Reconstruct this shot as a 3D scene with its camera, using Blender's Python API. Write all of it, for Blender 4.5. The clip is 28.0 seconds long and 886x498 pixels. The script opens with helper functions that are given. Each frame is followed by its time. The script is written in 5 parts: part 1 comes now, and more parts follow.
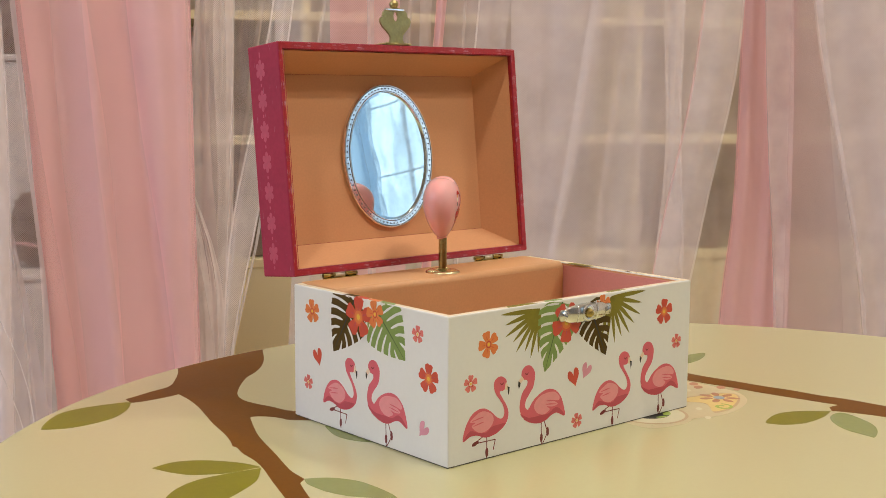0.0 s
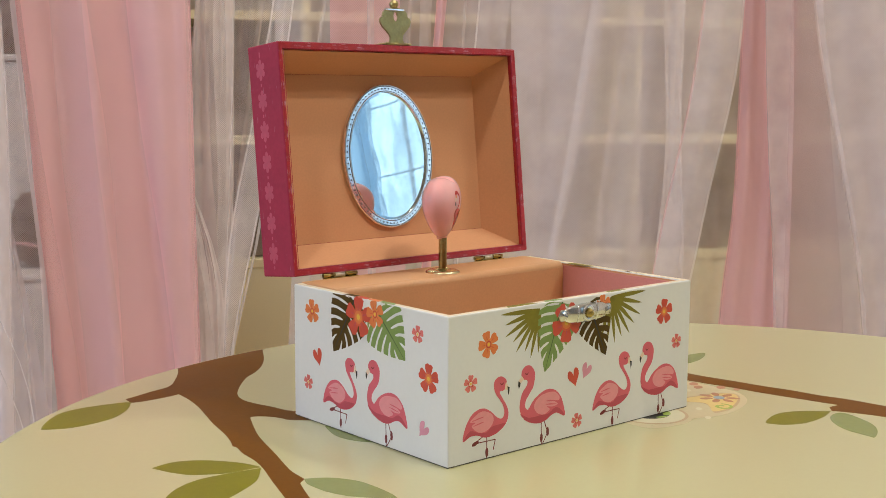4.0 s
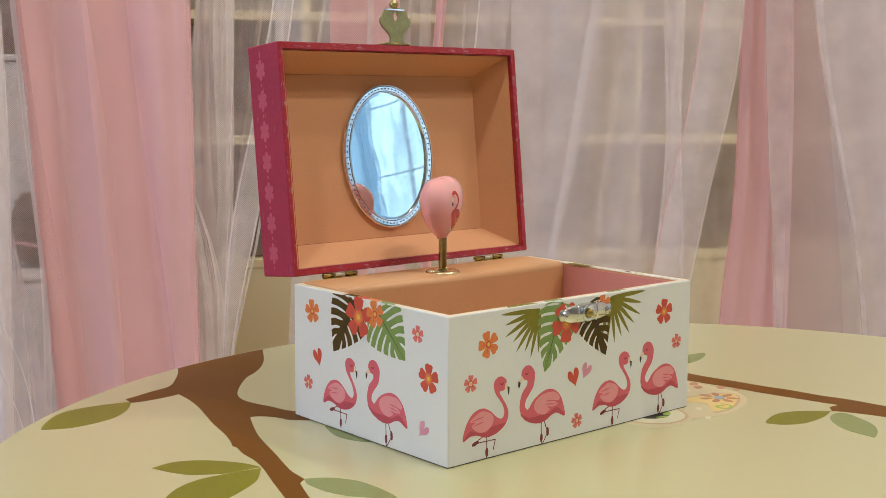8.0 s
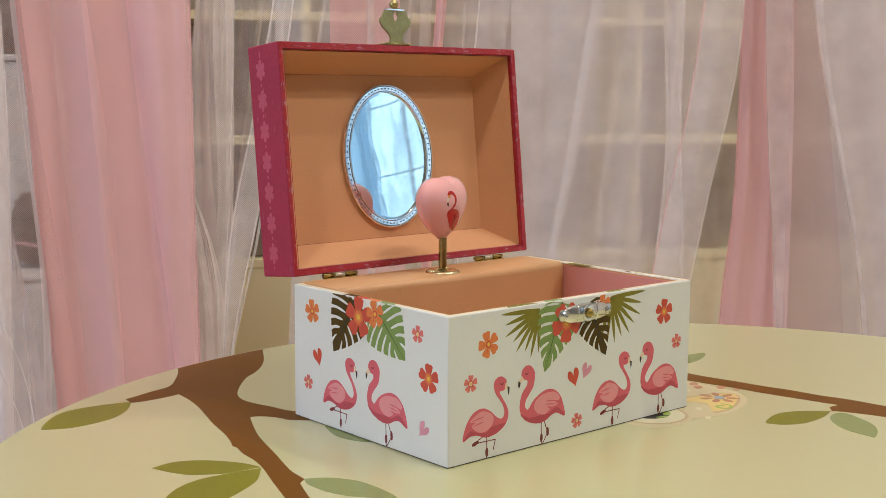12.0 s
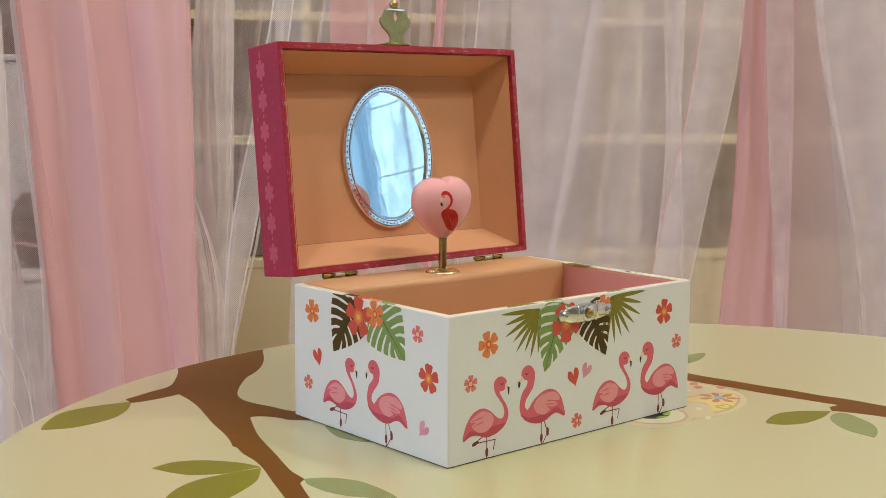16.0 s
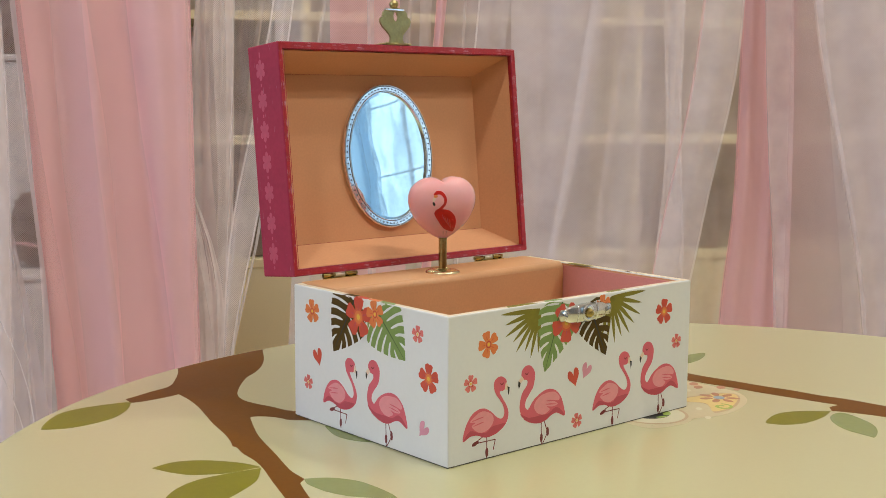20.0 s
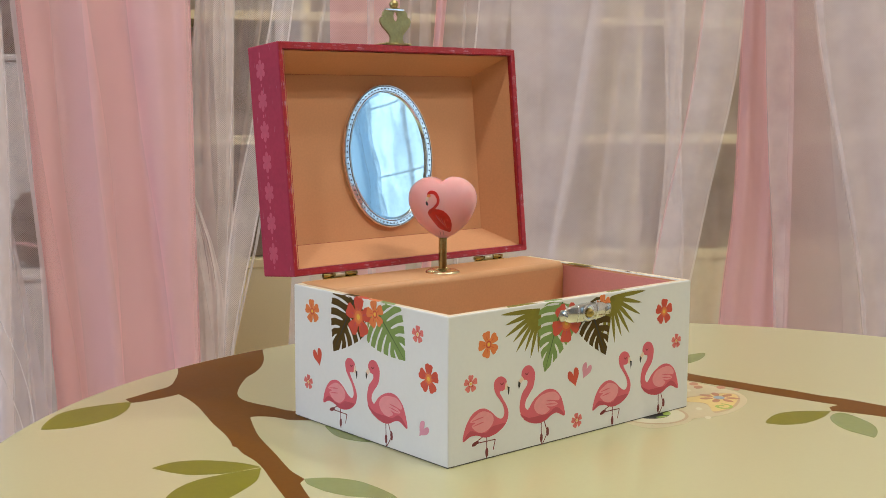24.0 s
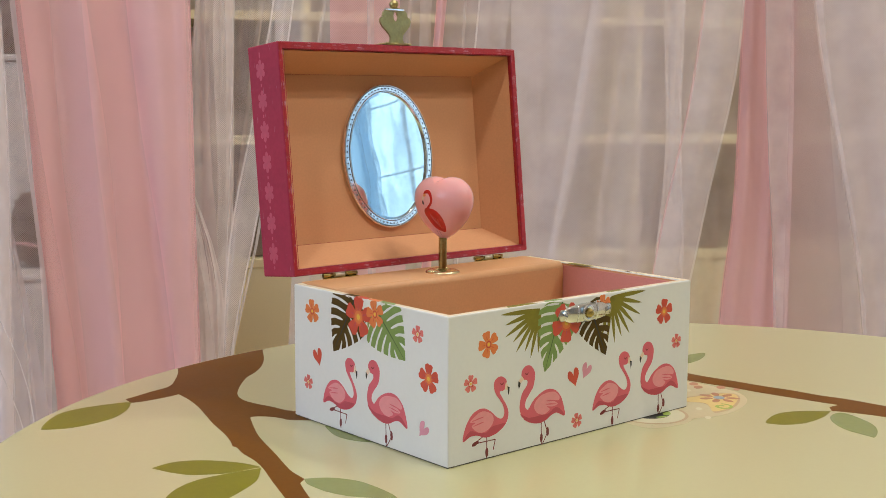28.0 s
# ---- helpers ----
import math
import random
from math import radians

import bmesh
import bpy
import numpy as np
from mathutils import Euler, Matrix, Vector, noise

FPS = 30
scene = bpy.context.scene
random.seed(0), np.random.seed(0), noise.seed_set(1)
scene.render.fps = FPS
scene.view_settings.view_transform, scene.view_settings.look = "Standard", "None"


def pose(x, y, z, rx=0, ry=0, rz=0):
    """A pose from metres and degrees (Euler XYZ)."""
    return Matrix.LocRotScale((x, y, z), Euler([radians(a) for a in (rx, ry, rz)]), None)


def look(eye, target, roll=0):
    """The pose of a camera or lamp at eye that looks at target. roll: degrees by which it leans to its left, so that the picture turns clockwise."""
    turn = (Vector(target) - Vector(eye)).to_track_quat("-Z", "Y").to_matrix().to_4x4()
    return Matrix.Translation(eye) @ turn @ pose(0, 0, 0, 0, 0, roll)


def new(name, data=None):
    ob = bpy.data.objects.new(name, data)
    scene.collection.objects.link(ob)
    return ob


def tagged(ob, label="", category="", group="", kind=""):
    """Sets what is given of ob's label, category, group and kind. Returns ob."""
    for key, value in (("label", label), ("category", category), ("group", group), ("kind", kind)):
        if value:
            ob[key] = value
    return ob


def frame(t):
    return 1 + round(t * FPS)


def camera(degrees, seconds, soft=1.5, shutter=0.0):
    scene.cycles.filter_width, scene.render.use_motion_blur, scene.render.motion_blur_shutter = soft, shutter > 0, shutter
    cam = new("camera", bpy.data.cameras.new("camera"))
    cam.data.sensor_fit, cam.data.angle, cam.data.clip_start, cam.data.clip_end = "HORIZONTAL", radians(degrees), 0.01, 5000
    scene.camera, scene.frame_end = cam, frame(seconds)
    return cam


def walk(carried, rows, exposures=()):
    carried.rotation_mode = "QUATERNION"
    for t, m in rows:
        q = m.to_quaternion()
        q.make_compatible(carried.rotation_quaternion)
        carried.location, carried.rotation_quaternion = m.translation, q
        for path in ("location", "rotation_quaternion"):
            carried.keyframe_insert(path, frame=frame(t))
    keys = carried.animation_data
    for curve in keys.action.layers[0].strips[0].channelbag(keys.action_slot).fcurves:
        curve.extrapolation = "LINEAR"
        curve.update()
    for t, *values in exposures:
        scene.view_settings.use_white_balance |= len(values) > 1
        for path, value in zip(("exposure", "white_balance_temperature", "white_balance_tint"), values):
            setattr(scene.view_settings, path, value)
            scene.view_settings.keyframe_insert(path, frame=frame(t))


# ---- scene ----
T = 0.52                      # height of the table top
EYE = Vector((-0.3264, -0.3717, T + 0.1562))
AIM = Vector((0.65063, 0.74840, -0.12871))

# ------------------------------------------------------------------ camera
cam = camera(39.53, 28.0, soft=0.82)
view = look(EYE, EYE + AIM, 0.35)
walk(cam, [(0.0, view), (28.0, view)], [(0.0, 0.03, 7060, 15), (1.0, 0.025, 6900, 13.5), (3.0, 0.01, 6640, 12), (6.0, 0.0, 6440, 11), (28.0, 0.0, 6440, 11)])

# ------------------------------------------------------------------ world and lamps
world = bpy.data.worlds.new("sky")
world.use_nodes = True
scene.world = world
wn = world.node_tree.nodes
sky = wn.new("ShaderNodeTexSky")
sky.sky_type, sky.sun_disc = "NISHITA", False
sky.sun_elevation, sky.sun_rotation = radians(38), radians(200)
wn["Background"].inputs["Strength"].default_value = 0.14
world.node_tree.links.new(sky.outputs[0], wn["Background"].inputs["Color"])

LAMP_POWER = 11.9
WINDOW_POWER = 38.0
CEILING = 2.6


def area_lamp(name, m, size, power, colour, size_y=0):
    data = bpy.data.lights.new(name, "AREA")
    data.energy, data.color, data.size = power, colour, size
    data.shape = "RECTANGLE" if size_y else "DISK"
    if size_y:
        data.size_y = size_y
    ob = new(name, data)
    ob.matrix_world = m
    return ob


# ------------------------------------------------------------------ materials
def mat(name, colour, rough=0.5, metal=0.0, vary=0.06, scale=40.0, bump=0.0, bump_scale=400.0, coat=0.0, sheen=0.0, spec=0.5, rvary=0.06):
    """A painted, printed, metal or paper surface with two scales of variation and fine relief."""
    m = bpy.data.materials.new(name)
    m.use_nodes = True
    nt = m.node_tree
    n, link = nt.nodes, nt.links.new
    b = n["Principled BSDF"]
    b.inputs["Roughness"].default_value, b.inputs["Metallic"].default_value = rough, metal
    b.inputs["Coat Weight"].default_value = coat
    b.inputs["Coat Roughness"].default_value = 0.08
    b.inputs["Sheen Weight"].default_value = sheen
    b.inputs["Specular IOR Level"].default_value = spec
    tc = n.new("ShaderNodeTexCoord")
    big, fine = n.new("ShaderNodeTexNoise"), n.new("ShaderNodeTexNoise")
    big.inputs["Scale"].default_value, big.inputs["Detail"].default_value = scale, 3
    fine.inputs["Scale"].default_value, fine.inputs["Detail"].default_value = bump_scale, 2
    link(tc.outputs["Object"], big.inputs["Vector"])
    link(tc.outputs["Object"], fine.inputs["Vector"])
    add = n.new("ShaderNodeMath")
    add.operation = "ADD"
    link(big.outputs["Fac"], add.inputs[0])
    link(fine.outputs["Fac"], add.inputs[1])
    ramp = n.new("ShaderNodeMapRange")
    ramp.inputs["From Min"].default_value, ramp.inputs["From Max"].default_value = 0.6, 1.4
    ramp.inputs["To Min"].default_value, ramp.inputs["To Max"].default_value = 1 - vary, 1 + vary
    ramp.clamp = False
    link(add.outputs[0], ramp.inputs["Value"])
    mul = n.new("ShaderNodeVectorMath")
    mul.operation = "SCALE"
    mul.inputs[0].default_value = colour
    link(ramp.outputs[0], mul.inputs["Scale"])
    link(mul.outputs[0], b.inputs["Base Color"])
    rr = n.new("ShaderNodeMapRange")
    rr.inputs["To Min"].default_value, rr.inputs["To Max"].default_value = max(0, rough - rvary), rough + rvary
    link(big.outputs["Fac"], rr.inputs["Value"])
    link(rr.outputs[0], b.inputs["Roughness"])
    if bump:
        bp = n.new("ShaderNodeBump")
        bp.inputs["Strength"].default_value, bp.inputs["Distance"].default_value = bump, 0.0004
        link(fine.outputs["Fac"], bp.inputs["Height"])
        link(bp.outputs[0], b.inputs["Normal"])
    return m


def worn(m, under, amount=0.55, scale=260.0, soft=0.12, stretch=0.3):
    """Chips and rubbed spots that show the board below the paint."""
    nt = m.node_tree
    n, link = nt.nodes, nt.links.new
    b = n["Principled BSDF"]
    old = b.inputs["Base Color"].links[0].from_socket
    tc, ns = n.new("ShaderNodeTexCoord"), n.new("ShaderNodeTexNoise")
    mp = n.new("ShaderNodeMapping")
    mp.inputs["Scale"].default_value = (stretch, stretch, 1)
    ns.inputs["Scale"].default_value, ns.inputs["Detail"].default_value = scale, 5
    link(tc.outputs["Object"], mp.inputs[0])
    link(mp.outputs[0], ns.inputs["Vector"])
    r = n.new("ShaderNodeMapRange")
    r.inputs["From Min"].default_value, r.inputs["From Max"].default_value = amount, amount + soft
    link(ns.outputs["Fac"], r.inputs["Value"])
    mix = n.new("ShaderNodeMix")
    mix.data_type = "RGBA"
    link(r.outputs[0], mix.inputs[0])
    link(old, mix.inputs[6])
    mix.inputs[7].default_value = (*under, 1)
    link(mix.outputs[2], b.inputs["Base Color"])
    return m


def cloth(name, colour, cover, net=0.0, glow=0.45, vary=0.05, cell=0.0022):
    """Thin fabric: part of the light goes straight through, part is scattered on both sides. net: depth of a tulle mesh."""
    m = bpy.data.materials.new(name)
    m.use_nodes = True
    nt = m.node_tree
    n, link = nt.nodes, nt.links.new
    n.remove(n["Principled BSDF"])
    out = n["Material Output"]
    dif, trl, tra = n.new("ShaderNodeBsdfDiffuse"), n.new("ShaderNodeBsdfTranslucent"), n.new("ShaderNodeBsdfTransparent")
    for s in (dif, trl):
        s.inputs["Color"].default_value = (*colour, 1)
    body, top = n.new("ShaderNodeMixShader"), n.new("ShaderNodeMixShader")
    body.inputs[0].default_value = glow
    link(dif.outputs[0], body.inputs[1])
    link(trl.outputs[0], body.inputs[2])
    tc = n.new("ShaderNodeTexCoord")
    ns = n.new("ShaderNodeTexNoise")
    ns.inputs["Scale"].default_value, ns.inputs["Detail"].default_value = 14, 4
    link(tc.outputs["Object"], ns.inputs["Vector"])
    v = n.new("ShaderNodeMapRange")
    v.inputs["From Min"].default_value, v.inputs["From Max"].default_value = 0.3, 0.7
    v.inputs["To Min"].default_value, v.inputs["To Max"].default_value = cover - vary, cover + vary
    link(ns.outputs["Fac"], v.inputs["Value"])
    cov = v.outputs[0]
    if net:
        sep = n.new("ShaderNodeSeparateXYZ")
        link(tc.outputs["Object"], sep.inputs[0])
        waves = []
        for sx, sz in ((1, 0.9), (1, -0.9)):
            a, c, d, s = (n.new("ShaderNodeMath") for _ in range(4))
            a.operation = c.operation = "MULTIPLY"
            d.operation, s.operation = "ADD", "SINE"
            a.inputs[1].default_value, c.inputs[1].default_value = sx * 2 * math.pi / cell, sz * 2 * math.pi / cell
            link(sep.outputs[0], a.inputs[0])
            link(sep.outputs[2], c.inputs[0])
            link(a.outputs[0], d.inputs[0])
            link(c.outputs[0], d.inputs[1])
            link(d.outputs[0], s.inputs[0])
            ab = n.new("ShaderNodeMath")
            ab.operation = "ABSOLUTE"
            link(s.outputs[0], ab.inputs[0])
            waves.append(ab.outputs[0])
        p, q = n.new("ShaderNodeMath"), n.new("ShaderNodeMath")
        p.operation, q.operation = "MULTIPLY_ADD", "MULTIPLY_ADD"
        link(waves[0], p.inputs[0])
        link(waves[1], p.inputs[1])
        p.inputs[2].default_value = -0.4
        q.inputs[1].default_value = -net
        link(p.outputs[0], q.inputs[0])
        link(cov, q.inputs[2])
        q.use_clamp = True
        cov = q.outputs[0]
    link(cov, top.inputs[0])
    link(tra.outputs[0], top.inputs[1])
    link(body.outputs[0], top.inputs[2])
    link(top.outputs[0], out.inputs["Surface"])
    return m


def glowing(name, colour, strength):
    m = bpy.data.materials.new(name)
    m.use_nodes = True
    b = m.node_tree.nodes["Principled BSDF"]
    b.inputs["Base Color"].default_value = (*colour, 1)
    b.inputs["Emission Color"].default_value = (*colour, 1)
    b.inputs["Emission Strength"].default_value = strength
    return m


M_WHITE = mat("white_print_paper", (0.725, 0.738, 0.722), 0.42, vary=0.02, scale=18, bump=0.05)
M_EDGE = mat("cream_paper_edge", (0.70, 0.62, 0.46), 0.6, vary=0.08, scale=120)
M_CONTACT = mat("dark_felt", (0.12, 0.11, 0.095), 0.9, vary=0.2, scale=200)
M_PEACH = mat("peach_lining_paper", (0.645, 0.323, 0.162), 0.75, vary=0.06, scale=30, bump=0.12, bump_scale=900)
M_PEACHBOX = mat("peach_box_paper", (0.625, 0.345, 0.168), 0.5, vary=0.06, scale=30, bump=0.12, bump_scale=900)
M_PINKLINE = mat("pink_lining_paper", (0.66, 0.29, 0.26), 0.75, vary=0.05, scale=30, bump=0.12, bump_scale=900)
M_CRIMSON = worn(mat("crimson_paper", (0.36, 0.026, 0.066), 0.6, vary=0.12, scale=60, bump=0.15, spec=0.3), (0.50, 0.20, 0.27), 0.66, 500)
M_RIM = worn(mat("rubbed_crimson_edge", (0.41, 0.020, 0.030), 0.32, vary=0.2, scale=150, bump=0.3), (0.52, 0.19, 0.23), 0.60, 1400, 0.16, 0.12)
M_SCUFF = worn(mat("scuffed_paper_edge", (0.40, 0.022, 0.034), 0.4, vary=0.2, scale=200), (0.58, 0.33, 0.40), 0.55, 420, 0.20, 0.45)
M_ROSE = mat("rose_print", (0.50, 0.075, 0.135), 0.45, vary=0.12, scale=300)
M_BRASS = mat("aged_brass", (0.48, 0.36, 0.12), 0.24, 1.0, vary=0.25, scale=220, bump=0.1)
M_POST = mat("dull_brass", (0.33, 0.27, 0.12), 0.22, 1.0, vary=0.3, scale=300)
M_DARKBRASS = mat("dark_brass", (0.20, 0.15, 0.06), 0.35, 1.0, vary=0.3, scale=300)
M_SILVER = mat("silver_plate", (0.86, 0.87, 0.90), 0.12, 1.0, vary=0.12, scale=200, bump=0.12, bump_scale=420)
M_NICKEL = mat("scratched_nickel", (0.80, 0.79, 0.74), 0.30, 1.0, vary=0.15, scale=300)
M_CATCH = mat("polished_catch", (0.72, 0.72, 0.70), 0.15, 1.0, vary=0.15, scale=200, bump=0.12, bump_scale=350)
M_EYELET = mat("pale_brass", (0.74, 0.66, 0.42), 0.22, 1.0, vary=0.15, scale=300)
M_HASP = mat("tarnished_brass", (0.44, 0.37, 0.17), 0.36, 1.0, vary=0.14, scale=300, bump=0.12, bump_scale=900)
M_STUD = mat("dark_stud", (0.16, 0.17, 0.20), 0.4, 0.8, vary=0.2, scale=500)
M_TABLE = mat("cream_lacquer", (0.522, 0.506, 0.262), 0.30, vary=0.02, scale=3, coat=0.75, rvary=0.0)
M_TABLE.node_tree.nodes["Principled BSDF"].inputs["Coat Roughness"].default_value = 0.23
M_BROWN = mat("brown_bark_print", (0.160, 0.0625, 0.006), 0.34, vary=0.10, scale=25, spec=0.05)
M_LEAF = mat("olive_leaf_print", (0.200, 0.188, 0.010), 0.30, vary=0.08, scale=40, spec=0.16)
M_SAGE = mat("sage_leaf_print", (0.225, 0.265, 0.085), 0.24, vary=0.06, scale=40, spec=0.35)
M_OWLPALE = mat("pale_cream_print", (0.64, 0.61, 0.43), 0.3, vary=0.03, scale=40, spec=0.35)
M_OWL = mat("pale_grey_print", (0.57, 0.505, 0.31), 0.3, vary=0.05, scale=40, spec=0.35)
M_OWLWING = mat("yellow_print", (0.68, 0.52, 0.19), 0.3, vary=0.05, scale=40, spec=0.35)
M_OWLLINE = mat("tan_print", (0.50, 0.36, 0.20), 0.3, vary=0.05, scale=40, spec=0.35)
M_TERRA = mat("terracotta_print", (0.43, 0.19, 0.10), 0.3, vary=0.08, scale=60, spec=0.35)
M_BLUEGREY = mat("blue_grey_print", (0.28, 0.36, 0.42), 0.3, vary=0.05, scale=60, spec=0.35)
M_GREEN = mat("bright_green_print", (0.30, 0.42, 0.06), 0.3, vary=0.05, scale=60, spec=0.35)
M_BLACK = mat("black_print", (0.012, 0.012, 0.012), 0.4, vary=0.1, scale=60)
M_FLAM = mat("flamingo_pink_print", (0.66, 0.115, 0.155), 0.42, vary=0.04, scale=120)
M_FLAMLIGHT = mat("light_pink_print", (0.76, 0.29, 0.31), 0.42, vary=0.05, scale=120)
M_FLAMDARK = mat("deep_pink_print", (0.50, 0.065, 0.095), 0.42, vary=0.05, scale=120)
M_MAROON = mat("maroon_print", (0.17, 0.02, 0.022), 0.42, vary=0.08, scale=120)
M_EYELID = mat("brick_red_print", (0.27, 0.028, 0.036), 0.42, vary=0.08, scale=120)
M_CREAMBEAK = mat("cream_print", (0.76, 0.60, 0.45), 0.42, vary=0.04, scale=120)
M_RED = mat("red_print", (0.58, 0.07, 0.035), 0.42, vary=0.06, scale=150)
M_ORANGE = mat("orange_print", (0.72, 0.20, 0.05), 0.42, vary=0.06, scale=150)
M_BLUSH = mat("orange_red_print", (0.64, 0.105, 0.04), 0.42, vary=0.08, scale=150)
M_AMBER = mat("amber_print", (0.74, 0.24, 0.055), 0.42, vary=0.08, scale=150)
M_CORAL = mat("coral_print", (0.70, 0.17, 0.15), 0.42, vary=0.06, scale=150)
M_YELLOW = mat("golden_print", (0.80, 0.50, 0.06), 0.42, vary=0.06, scale=150)
M_LILAC = mat("lilac_pink_print", (0.66, 0.28, 0.37), 0.42, vary=0.04, scale=150)
M_MONSTERA = mat("monstera_green_print", (0.19, 0.29, 0.075), 0.42, vary=0.10, scale=120)
M_MONSRIB = mat("deep_green_print", (0.08, 0.13, 0.03), 0.42, vary=0.08, scale=120)
M_DARKLEAF = mat("dark_brown_leaf_print", (0.080, 0.045, 0.005), 0.5, vary=0.12, scale=120, spec=0.2)
M_PALM = mat("olive_palm_print", (0.21, 0.185, 0.022), 0.5, vary=0.10, scale=120, spec=0.25)
M_HEART = mat("pink_lacquer", (0.88, 0.455, 0.465), 0.5, vary=0.02, scale=60, coat=1.0, spec=0.2)
M_HEART.node_tree.nodes["Principled BSDF"].inputs["Coat Roughness"].default_value = 0.075
M_HEART.node_tree.nodes["Principled BSDF"].inputs["Subsurface Weight"].default_value = 0.35
M_HEART.node_tree.nodes["Principled BSDF"].inputs["Subsurface Radius"].default_value = (0.004, 0.0016, 0.0012)
M_HEART.node_tree.nodes["Principled BSDF"].inputs["Subsurface Scale"].default_value = 1.0
M_BIRDRED = mat("scarlet_decal", (0.55, 0.018, 0.014), 0.25, vary=0.12, scale=400, coat=0.4)
M_PINKCLOTH = cloth("pink_voile", (0.93, 0.59, 0.615), 0.95, vary=0.03, glow=0.2)
M_TULLE = cloth("white_tulle", (0.96, 0.91, 0.92), 0.54, net=0.30, vary=0.10, glow=0.2, cell=0.0042)
M_VEIL = cloth("soft_white_tulle", (0.82, 0.745, 0.75), 0.46, net=0.04, cell=0.0036, vary=0.08, glow=0.2)
M_TULLEDENSE = cloth("pale_tulle", (0.92, 0.85, 0.87), 0.70, vary=0.06, glow=0.2)
M_HEM = cloth("tulle_hem", (0.96, 0.91, 0.91), 0.55, vary=0.15, glow=0.15)
M_PINKHEM = cloth("pink_hem", (0.92, 0.55, 0.58), 0.55, vary=0.2, glow=0.2)
M_PINKVEIL = cloth("thin_pink_voile", (0.93, 0.64, 0.64), 0.42, vary=0.05, glow=0.2)
M_PLEAT = cloth("tulle_pleat", (0.90, 0.82, 0.81), 0.40, vary=0.12, glow=0.2)
M_NETLIGHT = cloth("open_tulle", (0.95, 0.90, 0.91), 0.38, net=0.22, vary=0.12, glow=0.2, cell=0.0044)
M_MAUVESHEER = cloth("mauve_sheer", (0.70, 0.60, 0.605), 0.74, vary=0.05, glow=0.2)
M_PINKSHEER = cloth("sheer_pink_voile", (0.90, 0.54, 0.54), 0.66, net=0.12, vary=0.08, glow=0.2, cell=0.005)
# faint tint layers laid over the curtains
M_ROSETINT = cloth("rose_voile", (0.82, 0.48, 0.44), 0.17, vary=0.05, glow=0.2)
M_MAUVETINT = cloth("mauve_voile", (0.86, 0.70, 0.72), 0.11, vary=0.05, glow=0.2)
M_THIN = cloth("thin_tulle", (0.80, 0.74, 0.66), 0.42, vary=0.10, glow=0.2)
M_SHELF = mat("cream_cabinet_paint", (0.80, 0.71, 0.43), 0.4, vary=0.03, scale=8)
M_SHELFBACK = mat("greige_cabinet_back", (0.66, 0.59, 0.52), 0.6, vary=0.10, scale=5)
M_WALL = mat("warm_white_wall", (0.76, 0.72, 0.66), 0.75, vary=0.03, scale=3, bump=0.1, bump_scale=200)
M_CEIL = mat("white_ceiling", (0.80, 0.76, 0.68), 0.8, vary=0.02, scale=3)
M_FLOOR = mat("oak_floor", (0.34, 0.22, 0.12), 0.4, vary=0.15, scale=6, bump=0.1, bump_scale=60)
M_FRAME = mat("white_window_paint", (0.80, 0.81, 0.82), 0.4, vary=0.03, scale=20)
M_WOOD = mat("cream_table_leg", (0.74, 0.64, 0.42), 0.4, vary=0.06, scale=20)
M_BASKET = mat("brown_wicker", (0.12, 0.07, 0.04), 0.6, vary=0.25, scale=120, bump=0.4)
M_BOXDARK = mat("dark_brown_cloth", (0.21, 0.165, 0.125), 0.8, vary=0.25, scale=30, bump=0.2)
M_BOXPALE = mat("pale_lilac_cloth", (0.66, 0.60, 0.56), 0.8, vary=0.06, scale=40, bump=0.2)
M_TOYPINK = mat("dusty_pink_toy", (0.48, 0.26, 0.25), 0.8, vary=0.1, scale=40)

M_MIRROR = bpy.data.materials.new("mirror_glass")
M_MIRROR.use_nodes = True
_b = M_MIRROR.node_tree.nodes["Principled BSDF"]
_b.inputs["Base Color"].default_value = (0.80, 0.93, 0.99, 1)
_b.inputs["Metallic"].default_value, _b.inputs["Roughness"].default_value = 1.0, 0.015
_ns, _bp, _tc = (M_MIRROR.node_tree.nodes.new(k) for k in ("ShaderNodeTexNoise", "ShaderNodeBump", "ShaderNodeTexCoord"))
_ns.inputs["Scale"].default_value, _ns.inputs["Detail"].default_value = 32, 1
_bp.inputs["Strength"].default_value, _bp.inputs["Distance"].default_value = 0.10, 0.0005
M_MIRROR.node_tree.links.new(_tc.outputs["Object"], _ns.inputs["Vector"])
M_MIRROR.node_tree.links.new(_ns.outputs["Fac"], _bp.inputs["Height"])
M_MIRROR.node_tree.links.new(_bp.outputs[0], _b.inputs["Normal"])
M_GLASS = bpy.data.materials.new("window_glass")
M_GLASS.use_nodes = True
_g = M_GLASS.node_tree.nodes["Principled BSDF"]
_g.inputs["Transmission Weight"].default_value, _g.inputs["Roughness"].default_value = 1.0, 0.0
_g.inputs["IOR"].default_value = 1.05


# ------------------------------------------------------------------ mesh helpers
def part(name, bm, material, parent, label="", m=None, smooth=False):
    """Links a bmesh as one mesh object under a thing or a part."""
    me = bpy.data.meshes.new(name)
    bmesh.ops.recalc_face_normals(bm, faces=bm.faces[:])
    bm.to_mesh(me)
    bm.free()
    for x in material if isinstance(material, (list, tuple)) else [material]:
        me.materials.append(x)
    if smooth:
        for p in me.polygons:
            p.use_smooth = True
    ob = new(name, me)
    ob.parent = parent
    if m is not None:
        ob.matrix_basis = m
    if label:
        tagged(ob, label)
    return ob


